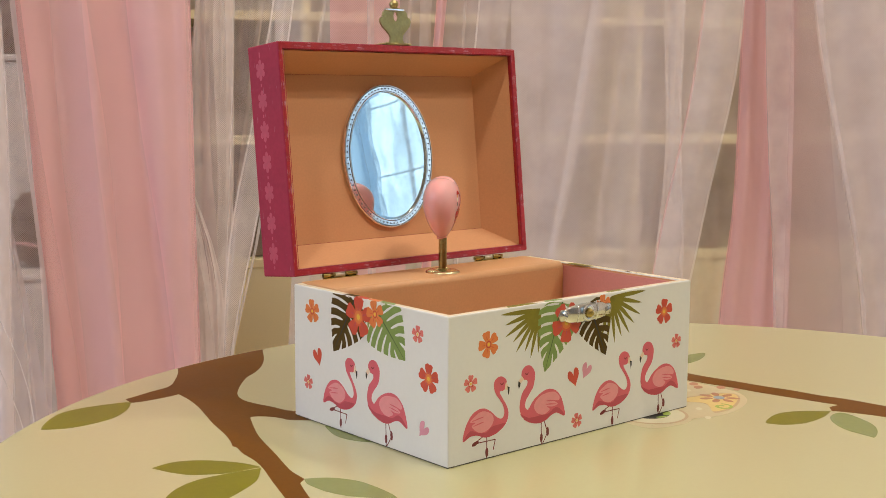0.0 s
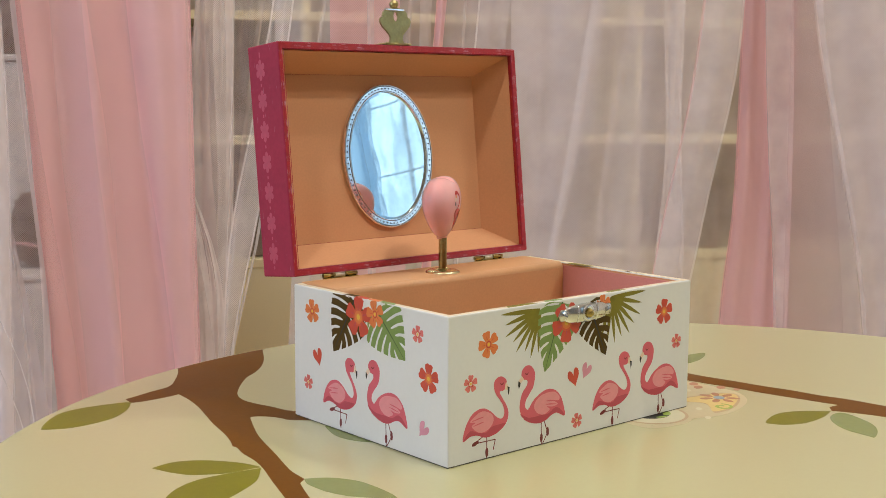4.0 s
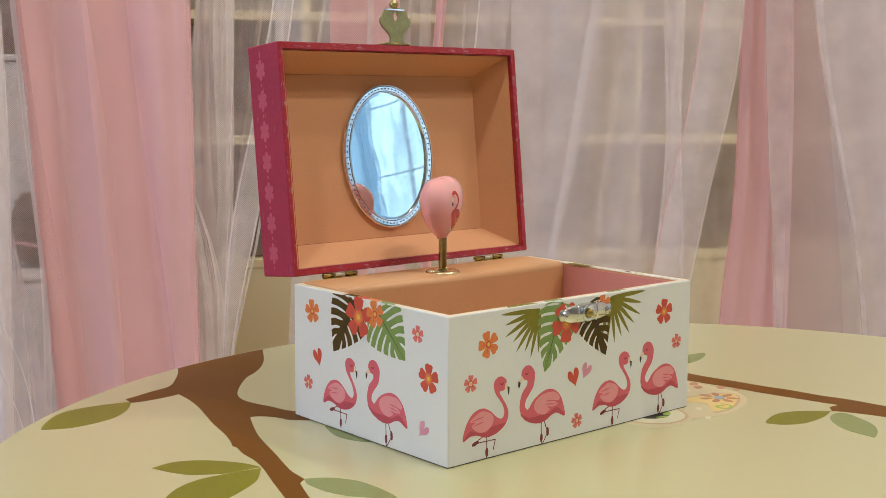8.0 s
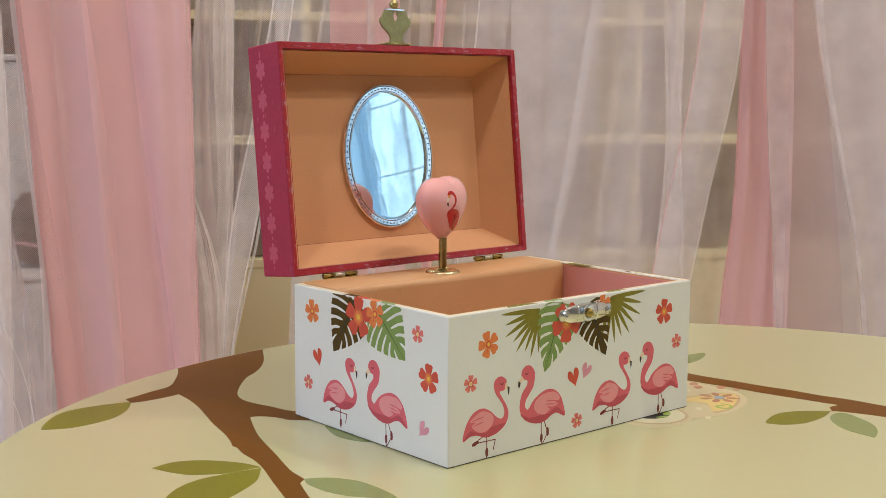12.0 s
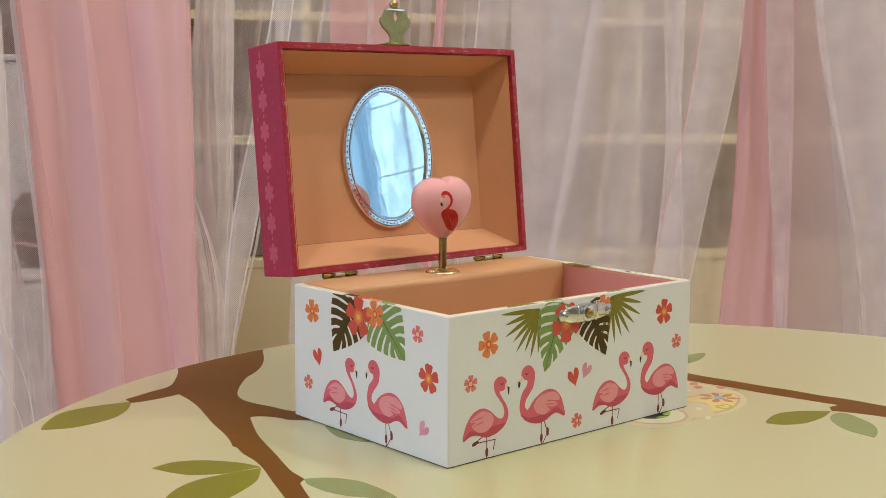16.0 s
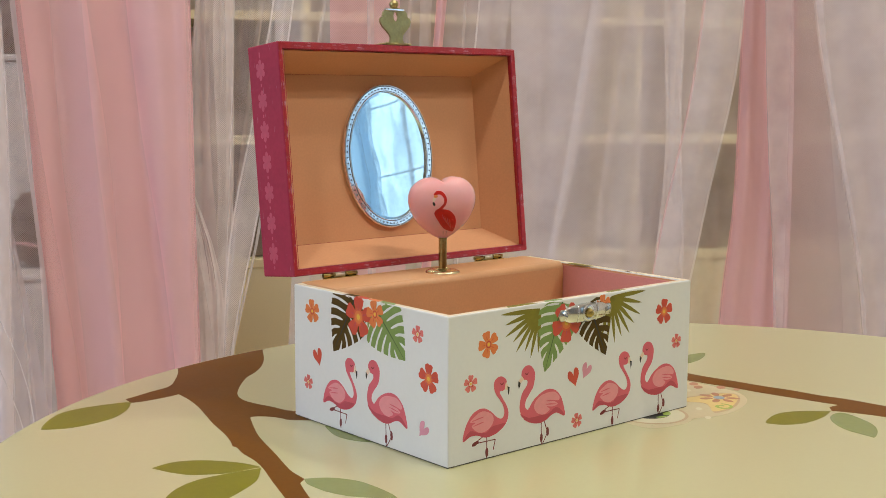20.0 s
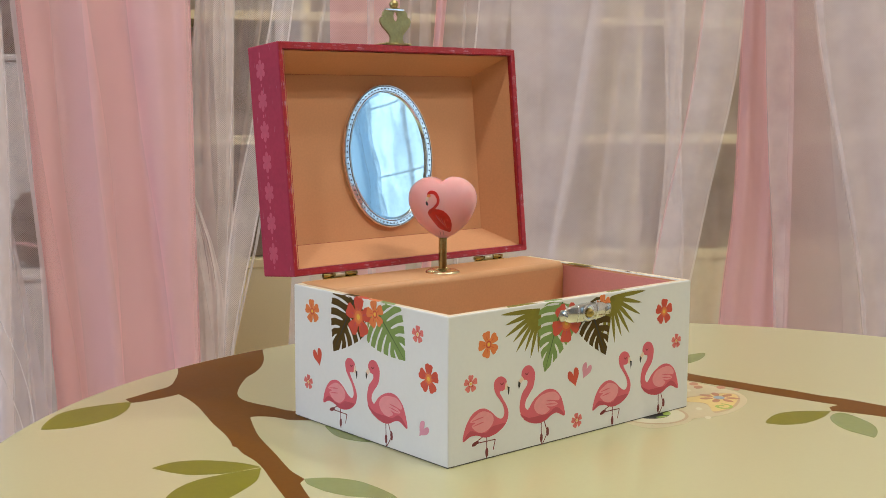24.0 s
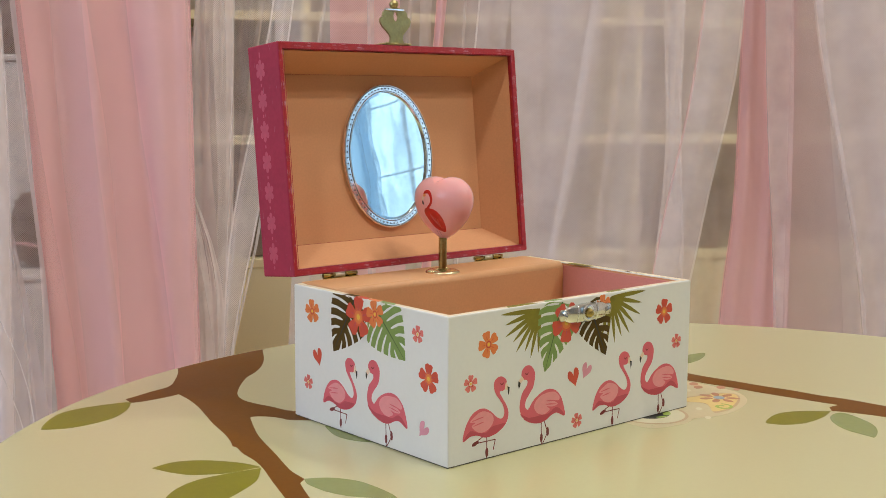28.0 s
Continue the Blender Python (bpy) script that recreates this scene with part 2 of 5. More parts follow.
def again(ob, parent, m, label=""):
    """One more object on the same mesh, children included."""
    c = new(ob.name.split(".")[0], ob.data)
    c.parent, c.matrix_basis = parent, m
    for k in ob.children:
        again(k, c, k.matrix_basis.copy())
    if label:
        tagged(c, label)
    elif "label" in ob:
        c["label"] = ob["label"]
    return c


def thing(name, m, label, category, group="", kind=""):
    ob = new(name)
    ob.empty_display_size = 0.05
    ob.matrix_world = m
    return tagged(ob, label, category, group, kind)


def block(x0, x1, y0, y1, z0, z1, bevel=0.0, seg=2, bm=None):
    bm = bm or bmesh.new()
    vs = [bm.verts.new((x, y, z)) for z in (z0, z1) for x, y in ((x0, y0), (x1, y0), (x1, y1), (x0, y1))]
    es = [bm.faces.new([vs[i] for i in f]) for f in ((3, 2, 1, 0), (4, 5, 6, 7), (0, 1, 5, 4), (1, 2, 6, 5), (2, 3, 7, 6), (3, 0, 4, 7))]
    if bevel:
        edges = list({e for f in es for e in f.edges})
        bmesh.ops.bevel(bm, geom=edges, offset=bevel, segments=seg, affect="EDGES", profile=0.5)
    return bm


def open_box(w, d, h, wall, bottom, bevel):
    """A box with an open top: material 0 outside, 1 on the rim, 2 inside. wall: thickness, or (left, right, front, back)."""
    bm = bmesh.new()
    wall = wall if isinstance(wall, tuple) else (wall,) * 4

    def ring(t, z):
        return [bm.verts.new(v) for v in ((t[0], t[2], z), (w - t[1], t[2], z), (w - t[1], d - t[3], z), (t[0], d - t[3], z))]
    none = (0, 0, 0, 0)
    rings = [ring(none, 0), ring(none, h), ring(wall, h), ring(wall, bottom)]
    for k in range(3):
        for i in range(4):
            f = bm.faces.new((rings[k][i], rings[k][(i + 1) % 4], rings[k + 1][(i + 1) % 4], rings[k + 1][i]))
            f.material_index = k
    bm.faces.new(rings[0][::-1])
    bm.faces.new(rings[3]).material_index = 2
    edges = [e for e in bm.edges if all(v in rings[0] + rings[1] for v in e.verts) or all(v in rings[2] for v in e.verts)]
    bmesh.ops.bevel(bm, geom=edges, offset=bevel, segments=2, affect="EDGES", profile=0.5)
    return bm


def curve(points, closed=True, steps=5):
    """A smooth line through the points (Catmull-Rom)."""
    n, res = len(points), []
    for i in range(n if closed else n - 1):
        p = [Vector(points[(i + k) % n] if closed else points[min(max(i + k, 0), n - 1)]) for k in (-1, 0, 1, 2)]
        for s in range(steps):
            t = s / steps
            res.append(0.5 * (2 * p[1] + (p[2] - p[0]) * t + (2 * p[0] - 5 * p[1] + 4 * p[2] - p[3]) * t * t + (3 * p[1] - p[0] - 3 * p[2] + p[3]) * t ** 3))
    if not closed:
        res.append(Vector(points[-1]))
    return res


def cornered(points, steps=4):
    """A smooth closed line that turns sharply wherever a point is given twice."""
    n = len(points)
    marks = [i for i in range(n) if points[i] == points[i - 1]]
    if not marks:
        return curve(points, True, steps)
    res = []
    for a, b in zip(marks, marks[1:] + [marks[0] + n]):
        res += curve([points[i % n] for i in range(a, b)], False, steps)[:-1]
    return res


def prism(outline, top, low=-0.05, bm=None, unit=0.001):
    """A flat print or plate: the outline in millimetres, raised from low to top."""
    bm = bm or bmesh.new()
    if top < 0.5:
        top *= 0.45                # printed ink is thinner than plate
    pts = [Vector(p) for p in outline]
    clean = [p for i, p in enumerate(pts) if (p - pts[i - 1]).length > 1e-4]
    up = [bm.verts.new((p[0] * unit, p[1] * unit, top * unit)) for p in clean]
    dn = [bm.verts.new((p[0] * unit, p[1] * unit, low * unit)) for p in clean]
    face = bm.faces.new(up)
    face.normal_update()
    bmesh.ops.triangulate(bm, faces=[face], ngon_method="EAR_CLIP")
    n = len(up)
    for i in range(n):
        bm.faces.new((up[i], dn[i], dn[(i + 1) % n], up[(i + 1) % n]))
    return bm


def stroke(points, widths, steps=5):
    """The outline of a line of changing width."""
    mid = curve(points, False, steps)
    n = len(mid)
    left, right = [], []
    for i, p in enumerate(mid):
        d = mid[min(i + 1, n - 1)] - mid[max(i - 1, 0)]
        k = i / (n - 1) * (len(widths) - 1)
        a = min(int(k), len(widths) - 2)
        w = widths[a] + (widths[a + 1] - widths[a]) * (k - a)
        s = Vector((-d.y, d.x)).normalized() * w / 2
        left.append(p + s)
        right.append(p - s)
    return left + right[::-1]


def oval(cx, cy, rx, ry, turn=0.0, n=20):
    c, s = math.cos(radians(turn)), math.sin(radians(turn))
    return [(cx + rx * math.cos(a) * c - ry * math.sin(a) * s, cy + rx * math.cos(a) * s + ry * math.sin(a) * c)
            for a in (2 * math.pi * i / n for i in range(n))]


def lathe(profile, n=32, bm=None, centre=(0, 0, 0)):
    """A turned shape: (radius, height) pairs round the z axis."""
    bm = bm or bmesh.new()
    rings = []
    for r, z in profile:
        if r < 1e-7:
            rings.append([bm.verts.new((centre[0], centre[1], centre[2] + z))])
        else:
            rings.append([bm.verts.new((centre[0] + r * math.cos(2 * math.pi * i / n), centre[1] + r * math.sin(2 * math.pi * i / n), centre[2] + z)) for i in range(n)])
    for a, b in zip(rings, rings[1:]):
        for i in range(n):
            j = (i + 1) % n
            if len(a) == 1 and len(b) > 1:
                bm.faces.new((a[0], b[i], b[j]))
            elif len(b) == 1 and len(a) > 1:
                bm.faces.new((a[i], a[j], b[0]))
            elif len(a) > 1:
                bm.faces.new((a[i], a[j], b[j], b[i]))
    return bm


def tube(points, radius, n=8, bm=None, closed=False):
    bm = bm or bmesh.new()
    pts = [Vector(p) for p in points]
    rings, k = [], len(pts)
    for i, p in enumerate(pts):
        d = (pts[(i + 1) % k] - pts[i - 1]) if closed else (pts[min(i + 1, k - 1)] - pts[max(i - 1, 0)])
        q = d.to_track_quat("Z", "Y")
        rings.append([bm.verts.new(p + q @ Vector((radius * math.cos(2 * math.pi * a / n), radius * math.sin(2 * math.pi * a / n), 0))) for a in range(n)])
    for i in range(k if closed else k - 1):
        for a in range(n):
            bm.faces.new((rings[i][a], rings[i][(a + 1) % n], rings[(i + 1) % k][(a + 1) % n], rings[(i + 1) % k][a]))
    if not closed:
        bm.faces.new(rings[0][::-1])
        bm.faces.new(rings[-1])
    return bm


def basis(x, y, z, o):
    return Matrix((x, y, z)).transposed().to_4x4() if o is None else Matrix.Translation(o) @ Matrix((x, y, z)).transposed().to_4x4()


# ------------------------------------------------------------------ the room
FLAT = Vector((AIM.x, AIM.y, 0)).normalized()      # level direction of the view
SIDE = Vector((FLAT.y, -FLAT.x, 0))                # level direction to its right


def spot(r, d, z=0.0):
    return Vector((EYE.x, EYE.y, 0)) + SIDE * r + FLAT * d + Vector((0, 0, z))


BACK = 3.0
_a, _e = spot(1.9, BACK), spot(-2.9, BACK)
CORNERS = [(_a.x, _a.y), (_a.x, -5.2), (-2.9, -5.2), (-2.9, _e.y), (_e.x, _e.y)]
EAST = _a.x
WIN_Y, WIN_Z = -2.365, 0.43        # start and sill of the east window


def slab(name, z0, z1, material, label):
    bm = bmesh.new()
    low, high = ([bm.verts.new((x, y, z)) for x, y in CORNERS] for z in (z0, z1))
    bm.faces.new(low)
    bm.faces.new(high)
    for i in range(5):
        bm.faces.new((low[i], low[(i + 1) % 5], high[(i + 1) % 5], high[i]))
    ob = part(name, bm, material, None)
    return tagged(ob, label, name, kind="structure")


def wall(name, p, q, opening=None):
    """A wall 0.15 m thick on the far side of the line p-q, with an optional opening (start, end, sill, head)."""
    p, q = Vector((*p, 0)), Vector((*q, 0))
    length = (q - p).length
    x = (q - p).normalized()
    bm = bmesh.new()
    if opening:
        s, e, lo, hi = opening
        for a, b, c, d in ((0, s, 0, CEILING), (e, length, 0, CEILING), (s, e, 0, lo), (s, e, hi, CEILING)):
            block(a, b, 0, 0.15, c, d, bm=bm)
    else:
        block(0, length, 0, 0.15, 0, CEILING, bm=bm)
    y = Vector((-x.y, x.x, 0))
    ob = part(name, bm, M_WALL, None, m=Matrix.Translation(p) @ Matrix((x, y, (0, 0, 1))).transposed().to_4x4())
    return tagged(ob, "plain warm white plastered wall", "wall", kind="structure")


def window(name, m, width, height, cols, rows, muntin=0.03):
    """A small-paned window: frame, bars and glass; local x along the wall, z up."""
    w = thing(name, m, "white painted window with small panes and bars", "window", kind="structure")
    for n, a in (("jamb", (-0.0, 0.06, 0, height)), ("jamb", (width - 0.06, width, 0, height)), ("head", (0.06, width - 0.06, height - 0.06, height)), ("sill", (0.06, width - 0.06, 0, 0.06))):
        part(n, block(a[0], a[1], 0.02, 0.11, a[2], a[3], 0.004), M_FRAME, w)
    pw, ph = (width - 0.12) / cols, (height - 0.12) / rows
    for i in range(1, cols):
        part("muntin", block(0.06 + i * pw - muntin / 2, 0.06 + i * pw + muntin / 2, 0.05, 0.068, 0.06, height - 0.06, 0.003), M_FRAME, w)
    for j in range(1, rows):
        for i in range(cols):
            part("muntin", block(0.06 + i * pw + (muntin / 2 if i else 0), 0.06 + (i + 1) * pw - (muntin / 2 if i < cols - 1 else 0), 0.051, 0.067, 0.06 + j * ph - muntin / 2, 0.06 + j * ph + muntin / 2, 0.003), M_FRAME, w)
    for i in range(cols):
        for j in range(rows):
            g = part("pane", block(0.06 + i * pw + 0.01, 0.06 + (i + 1) * pw - 0.01, 0.058, 0.062, 0.06 + j * ph + 0.01, 0.06 + (j + 1) * ph - 0.01), M_GLASS, w)
            g.visible_shadow = False
    return w


slab("floor", -0.1, 0.0, M_FLOOR, "warm brown wooden floor")
slab("ceiling", CEILING, CEILING + 0.1, M_CEIL, "plain white ceiling")
for i, nm in enumerate(("wall_east", "wall_south", "wall_west", "wall_north", "wall_back")):
    p, q = CORNERS[i], CORNERS[(i + 1) % 5]
    op = None
    if nm == "wall_east":
        EAST_TOP = p[1]
        op = (EAST_TOP - WIN_Y, EAST_TOP - WIN_Y + 1.65, WIN_Z, WIN_Z + 1.645)
    if nm == "wall_west":
        op = (5.5, 7.9, 0.8, 2.2)
    wall(nm, (p[0], p[1]), (q[0], q[1]), op)
# the wall runs the other way round the room, so its outside is on the left of the line
window("window_1", basis((0, -1, 0), (1, 0, 0), (0, 0, 1), (EAST, WIN_Y, WIN_Z)), 1.65, 1.645, 5, 5, 0.010)
window("window_2", basis((0, 1, 0), (-1, 0, 0), (0, 0, 1), (-2.9, 0.3, 0.8)), 2.4, 1.4, 6, 4)
M_SKYGLOW = glowing("bright_sky", (0.56, 0.83, 1.0), 0.9)
_sn = M_SKYGLOW.node_tree.nodes
_nz, _mr = _sn.new("ShaderNodeTexNoise"), _sn.new("ShaderNodeMapRange")
_tx, _mp = _sn.new("ShaderNodeTexCoord"), _sn.new("ShaderNodeMapping")
_mp.inputs["Scale"].default_value = (1, 3.5, 1.3)
M_SKYGLOW.node_tree.links.new(_tx.outputs["Object"], _mp.inputs[0])
M_SKYGLOW.node_tree.links.new(_mp.outputs[0], _nz.inputs["Vector"])
_nz.inputs["Scale"].default_value, _nz.inputs["Detail"].default_value = 1.8, 5
_nz.inputs["Distortion"].default_value = 0.8
_mr.inputs["From Min"].default_value, _mr.inputs["From Max"].default_value = 0.35, 0.65
_mr.inputs["To Min"].default_value, _mr.inputs["To Max"].default_value = 1.4, 2.75
M_SKYGLOW.node_tree.links.new(_nz.outputs["Fac"], _mr.inputs["Value"])
M_SKYGLOW.node_tree.links.new(_mr.outputs[0], _sn["Principled BSDF"].inputs["Emission Strength"])
_sn["Principled BSDF"].inputs["Base Color"].default_value = (0, 0, 0, 1)
tagged(part("backdrop", block(EAST + 2.0, EAST + 2.02, -7.0, -2.2, -0.1, 4.5), M_SKYGLOW, None), "bright pale blue sky outside the window", "sky", kind="structure")
area_lamp("window_light", look((-2.82, 1.5, 1.5), (0, 0.2, 0.8)), 2.3, WINDOW_POWER, (0.69, 0.79, 1.0), 1.3)

LAMPS = [(-1.05, -0.35, 1.2), (0.45, -1.25, 1.22), (1.15, -0.55, 1.05), (0.10, 0.55, 0.45), (1.2, -1.5, 1.22), (1.2, 0.9, 1.3)]
M_GLOW = glowing("lamp_glow", (1.0, 0.83, 0.62), 14.0)
for x, y, share in LAMPS:
    dl = thing("ceiling_light", pose(x, y, CEILING), "round recessed ceiling downlight with warm glow", "ceiling light", "ceiling lights")
    part("trim_ring", lathe([(0.055, -0.001), (0.055, -0.006), (0.075, -0.008), (0.08, -0.001)], 32), M_NICKEL, dl, smooth=True)
    part("diffuser", lathe([(0.0, -0.003), (0.054, -0.003)], 32), M_GLOW, dl)
    area_lamp("ceiling_lamp", look((x, y, CEILING - 0.02), (x, y, 0)), 0.12, LAMP_POWER * share, (1.0, 0.96, 0.85))


# ------------------------------------------------------------------ shelf unit behind the curtains
def level(y, d):
    """Height at distance d along the view for a given drop below the horizon line, in view units."""
    return EYE.z + d * math.tan(math.atan((441 - y) / 2182) - radians(7.40))


FACE = basis(SIDE, FLAT, (0, 0, 1), spot(0, 0))     # local x to the right, y away from the viewer
SD = 2.45                                            # distance of the shelf front
SHELF_YAW = 10.5
SHELF = FACE @ pose(0, SD, 0, 0, 0, SHELF_YAW)
shelf = thing("shelf_unit", SHELF, "cream painted shelf unit with open shelves over drawers", "shelf")
S_LOW, S_MID, S_TOP = level(460, SD), level(248, SD), level(33, SD)
S_DEEP = 0.29
part("back_panel", block(-1.25, 1.02, S_DEEP, S_DEEP + 0.02, 0.0, 1.6), M_SHELFBACK, shelf)
for x in (-1.25, -0.80, -0.276, 0.398, 1.004):
    part("upright", block(x, x + 0.016, 0.012, S_DEEP, S_LOW + 0.012, 1.58, 0.001), M_SHELF, shelf)
for z in (S_LOW, S_MID, S_TOP, S_TOP + 0.25, 1.59):
    part("shelf_board", block(-1.25, 1.02, 0.0, S_DEEP, z - 0.009, z + 0.009, 0.002), M_SHELF, shelf)
for i in range(3):
    part("drawer_front", block(-1.248 + i * 0.757, -0.496 + i * 0.757, 0.003, 0.03, 0.06, S_LOW - 0.0095, 0.002), M_SHELF, shelf)
part("carcass", block(-1.25, 1.02, 0.03, S_DEEP, 0.0, S_LOW - 0.0095), M_SHELF, shelf)


def on_shelf(x, d):
    return (x - 784) / 2182 * d


def basket(x, z, r, h):
    b = thing("wicker_basket", FACE @ pose(on_shelf(x, 2.05), 2.05, z), "dark brown wicker basket with a pink drooping handle", "basket")
    part("bowl", lathe([(0, 0), (r * 0.45, 0), (r * 0.82, h * 0.2), (r, h * 0.5), (r * 0.88, h * 0.8), (r * 0.6, h), (r * 0.54, h), (r * 0.8, h * 0.78), (r * 0.9, h * 0.5), (r * 0.7, h * 0.2), (r * 0.4, 0.01), (0, 0.01)], 32), M_BASKET, b, smooth=True)
    for k in range(5):
        q = h * (0.12 + 0.2 * k)
        w = r * (1 - 0.9 * (q / h - 0.5) ** 2 * (2.0 if q < h / 2 else 1.5)) + 0.001
        part("weave_band", tube([(w * math.cos(a), w * math.sin(a), q) for a in (2 * math.pi * i / 32 for i in range(32))], 0.003, 6, closed=True), M_BASKET, b, smooth=True)
    part("handle", tube([(0.050 * math.cos(a) - 0.018, -r * 1.04 - 0.004, h * 0.12 + 0.030 * math.sin(a)) for a in (math.pi * i / 14 for i in range(15))], 0.0032), M_TOYPINK, b, smooth=True)
    part("rim", tube([(r * 0.57 * math.cos(a), r * 0.57 * math.sin(a), h) for a in (2 * math.pi * i / 32 for i in range(32))], 0.004, 6, closed=True), M_BASKET, b, smooth=True)
    return b


def hamper(x0, x1, d, depth, h, label):
    """A soft-sided box on the floor before the shelf, with a rolled rim."""
    w = on_shelf(x1, d) - on_shelf(x0, d)
    b = thing("fabric_hamper", FACE @ pose(on_shelf((x0 + x1) / 2, d), d, 0), label, "hamper")
    part("body", block(-w / 2, w / 2, 0, depth, 0, h - 0.012, 0.012, 3), M_BOXPALE, b)
    part("rim", block(-w / 2 - 0.003, w / 2 + 0.003, -0.003, depth + 0.003, h - 0.012, h, 0.004, 2), M_BOXPALE, b)


hamper(-90, 78, 2.14, 0.08, level(100, 2.14), "tall pale lilac fabric hamper on the floor")
hamper(-90, 90, 1.95, 0.17, level(474, 2.05), "low pale lilac fabric hamper on the floor")
basket(68, level(474, 2.05), 0.050, 0.118)
box = thing("wicker_box", FACE @ pose(on_shelf(20, 2.15), 2.142, level(100, 2.14)), "dark brown wicker box on the tall hamper", "box")
part("body", block(-0.055, 0.055, 0, 0.075, 0, 0.105, 0.006, 3), M_BASKET, box)
part("lid", block(-0.058, 0.058, -0.003, 0.078, 0.105, 0.125, 0.005, 2), M_BASKET, box)


def crate(x0, x1, z, h, material, label):
    """A lidded box on the shelf, between two lines of sight."""
    turn = math.tan(radians(SHELF_YAW))
    a, b = ((x - 784) / 2182 * SD / (1 - (x - 784) / 2182 * turn) / math.cos(radians(SHELF_YAW)) for x in (x0, x1))
    c = thing("storage_box", SHELF @ pose((a + b) / 2, 0.03, z), label, "box")
    w = b - a
    depth = 0.23
    part("body", block(-w / 2, w / 2, 0, depth, 0, h, 0.006), material, c)
    part("lid", block(-w / 2 - 0.003, w / 2 + 0.003, -0.003, depth + 0.003, h, h + 0.018, 0.004), material, c)


crate(345, 480, S_MID + 0.009, 0.11, M_BOXDARK, "dark brown cloth storage box on a shelf")
crate(350, 470, S_LOW + 0.009, 0.17, M_BOXDARK, "dark brown cloth storage box on a shelf")
crate(1238, 1288, S_LOW + 0.009, 0.12, M_BOXDARK, "dark brown cloth storage box on a shelf")


# ------------------------------------------------------------------ curtains
def drape(ob, name, d, rows, material, wave=0.004, turns=2.0, seed=0, hem="", hem_material=None, folds=()):
    """One hanging breadth of cloth under the curtain ob. rows: (view height, left edge, right edge) from the top of the view down.
    folds: (place across at the top, place across at the table, depth), besides the random waves."""
    rnd = random.Random(seed)
    ys = [r[0] for r in rows]
    n, steps = max(60 if folds else 10, int(turns * 14)), 72
    waves = [(turns * f, rnd.uniform(0, 6.28), a, rnd.uniform(-0.7, 0.7)) for f, a in ((1.0, 1.0), (rnd.uniform(1.6, 2.2), 0.5), (rnd.uniform(3.0, 3.8), 0.2))]
    verts = []
    for k in range(steps + 1):
        z = 2.3 + (0.02 - 2.3) * k / steps
        y = 441 - 2182 * math.tan(math.atan((z - EYE.z) / d) + radians(7.40))
        yc = min(max(y, -170), 800)
        l, r = (float(np.interp(yc, ys, [q[c] for q in rows])) for c in (1, 2))
        if yc < ys[0]:
            t = (yc - ys[0]) / (ys[1] - ys[0])
            l, r = (rows[0][c] + (rows[1][c] - rows[0][c]) * t * 0.6 for c in (1, 2))
        if yc > ys[-1]:
            t = (yc - ys[-1]) / (ys[-1] - ys[-2])
            l, r = (rows[-1][c] + (rows[-1][c] - rows[-2][c]) * t * 0.6 for c in (1, 2))
        l, r = on_shelf(l, d), on_shelf(r, d)
        for i in range(n + 1):
            u = i / n
            o = sum(a * math.sin(2 * math.pi * f * u + ph + tw * z * 3) for f, ph, a, tw in waves)
            deep = float(np.interp(u, [a + (b - a) * min(max(yc, 0), 650) / 650 for a, b, _ in folds], [f[2] for f in folds])) if folds else 0.0
            verts.append((l + (r - l) * u, o * wave + deep, z))
    # soften the bends of the edges between the rows
    pts = np.array(verts).reshape(steps + 1, n + 1, 3)
    for _ in range(4):
        pts[1:-1, :, 0] = (pts[:-2, :, 0] + 2 * pts[1:-1, :, 0] + pts[2:, :, 0]) / 4
        pts[:, 1:-1, 1] = (pts[:, :-2, 1] + 2 * pts[:, 1:-1, 1] + pts[:, 2:, 1]) / 4
    verts = [tuple(map(float, v)) for v in pts.reshape(-1, 3)]
    me = bpy.data.meshes.new(name)
    me.from_pydata(verts, [], [(k * (n + 1) + i, k * (n + 1) + i + 1, k * (n + 1) + n + 2 + i, k * (n + 1) + n + 1 + i) for k in range(steps) for i in range(n)])
    me.materials.append(material)
    for p in me.polygons:
        p.use_smooth = True
    sh = new(name, me)
    sh.parent, sh.matrix_basis = ob, pose(0, d - ob["reach"], 0)
    for side in hem:
        i = 0 if side == "l" else n
        bm = bmesh.new()
        edge = [[bm.verts.new((verts[k * (n + 1) + i][0] + o, verts[k * (n + 1) + i][1] - 0.0012, verts[k * (n + 1) + i][2])) for o in (-0.0011, 0.0011)] for k in range(steps + 1)]
        for p, q in zip(edge, edge[1:]):
            bm.faces.new((p[0], p[1], q[1], q[0]))
        part("hem", bm, hem_material or M_HEM, ob, "", pose(0, d - ob["reach"], 0))
    return sh


def curtain(name, d, span, label):
    ob = thing(name, FACE @ pose(0, d, 0), label, "curtain", "curtains")
    ob["reach"] = d
    part("rail", tube([(on_shelf(span[0], d), 0, 2.31), (on_shelf(span[1], d), 0, 2.31)], 0.008), M_NICKEL, ob, smooth=True)
    for x in span:
        part("hanger", tube([(on_shelf(x, d), 0, 2.315), (on_shelf(x, d), 0, CEILING)], 0.004), M_NICKEL, ob, smooth=True)
    return ob


P_LABEL = "hanging dusty pink voile curtain with soft folds"
W_LABEL = "sheer white tulle curtain hanging in loose folds"
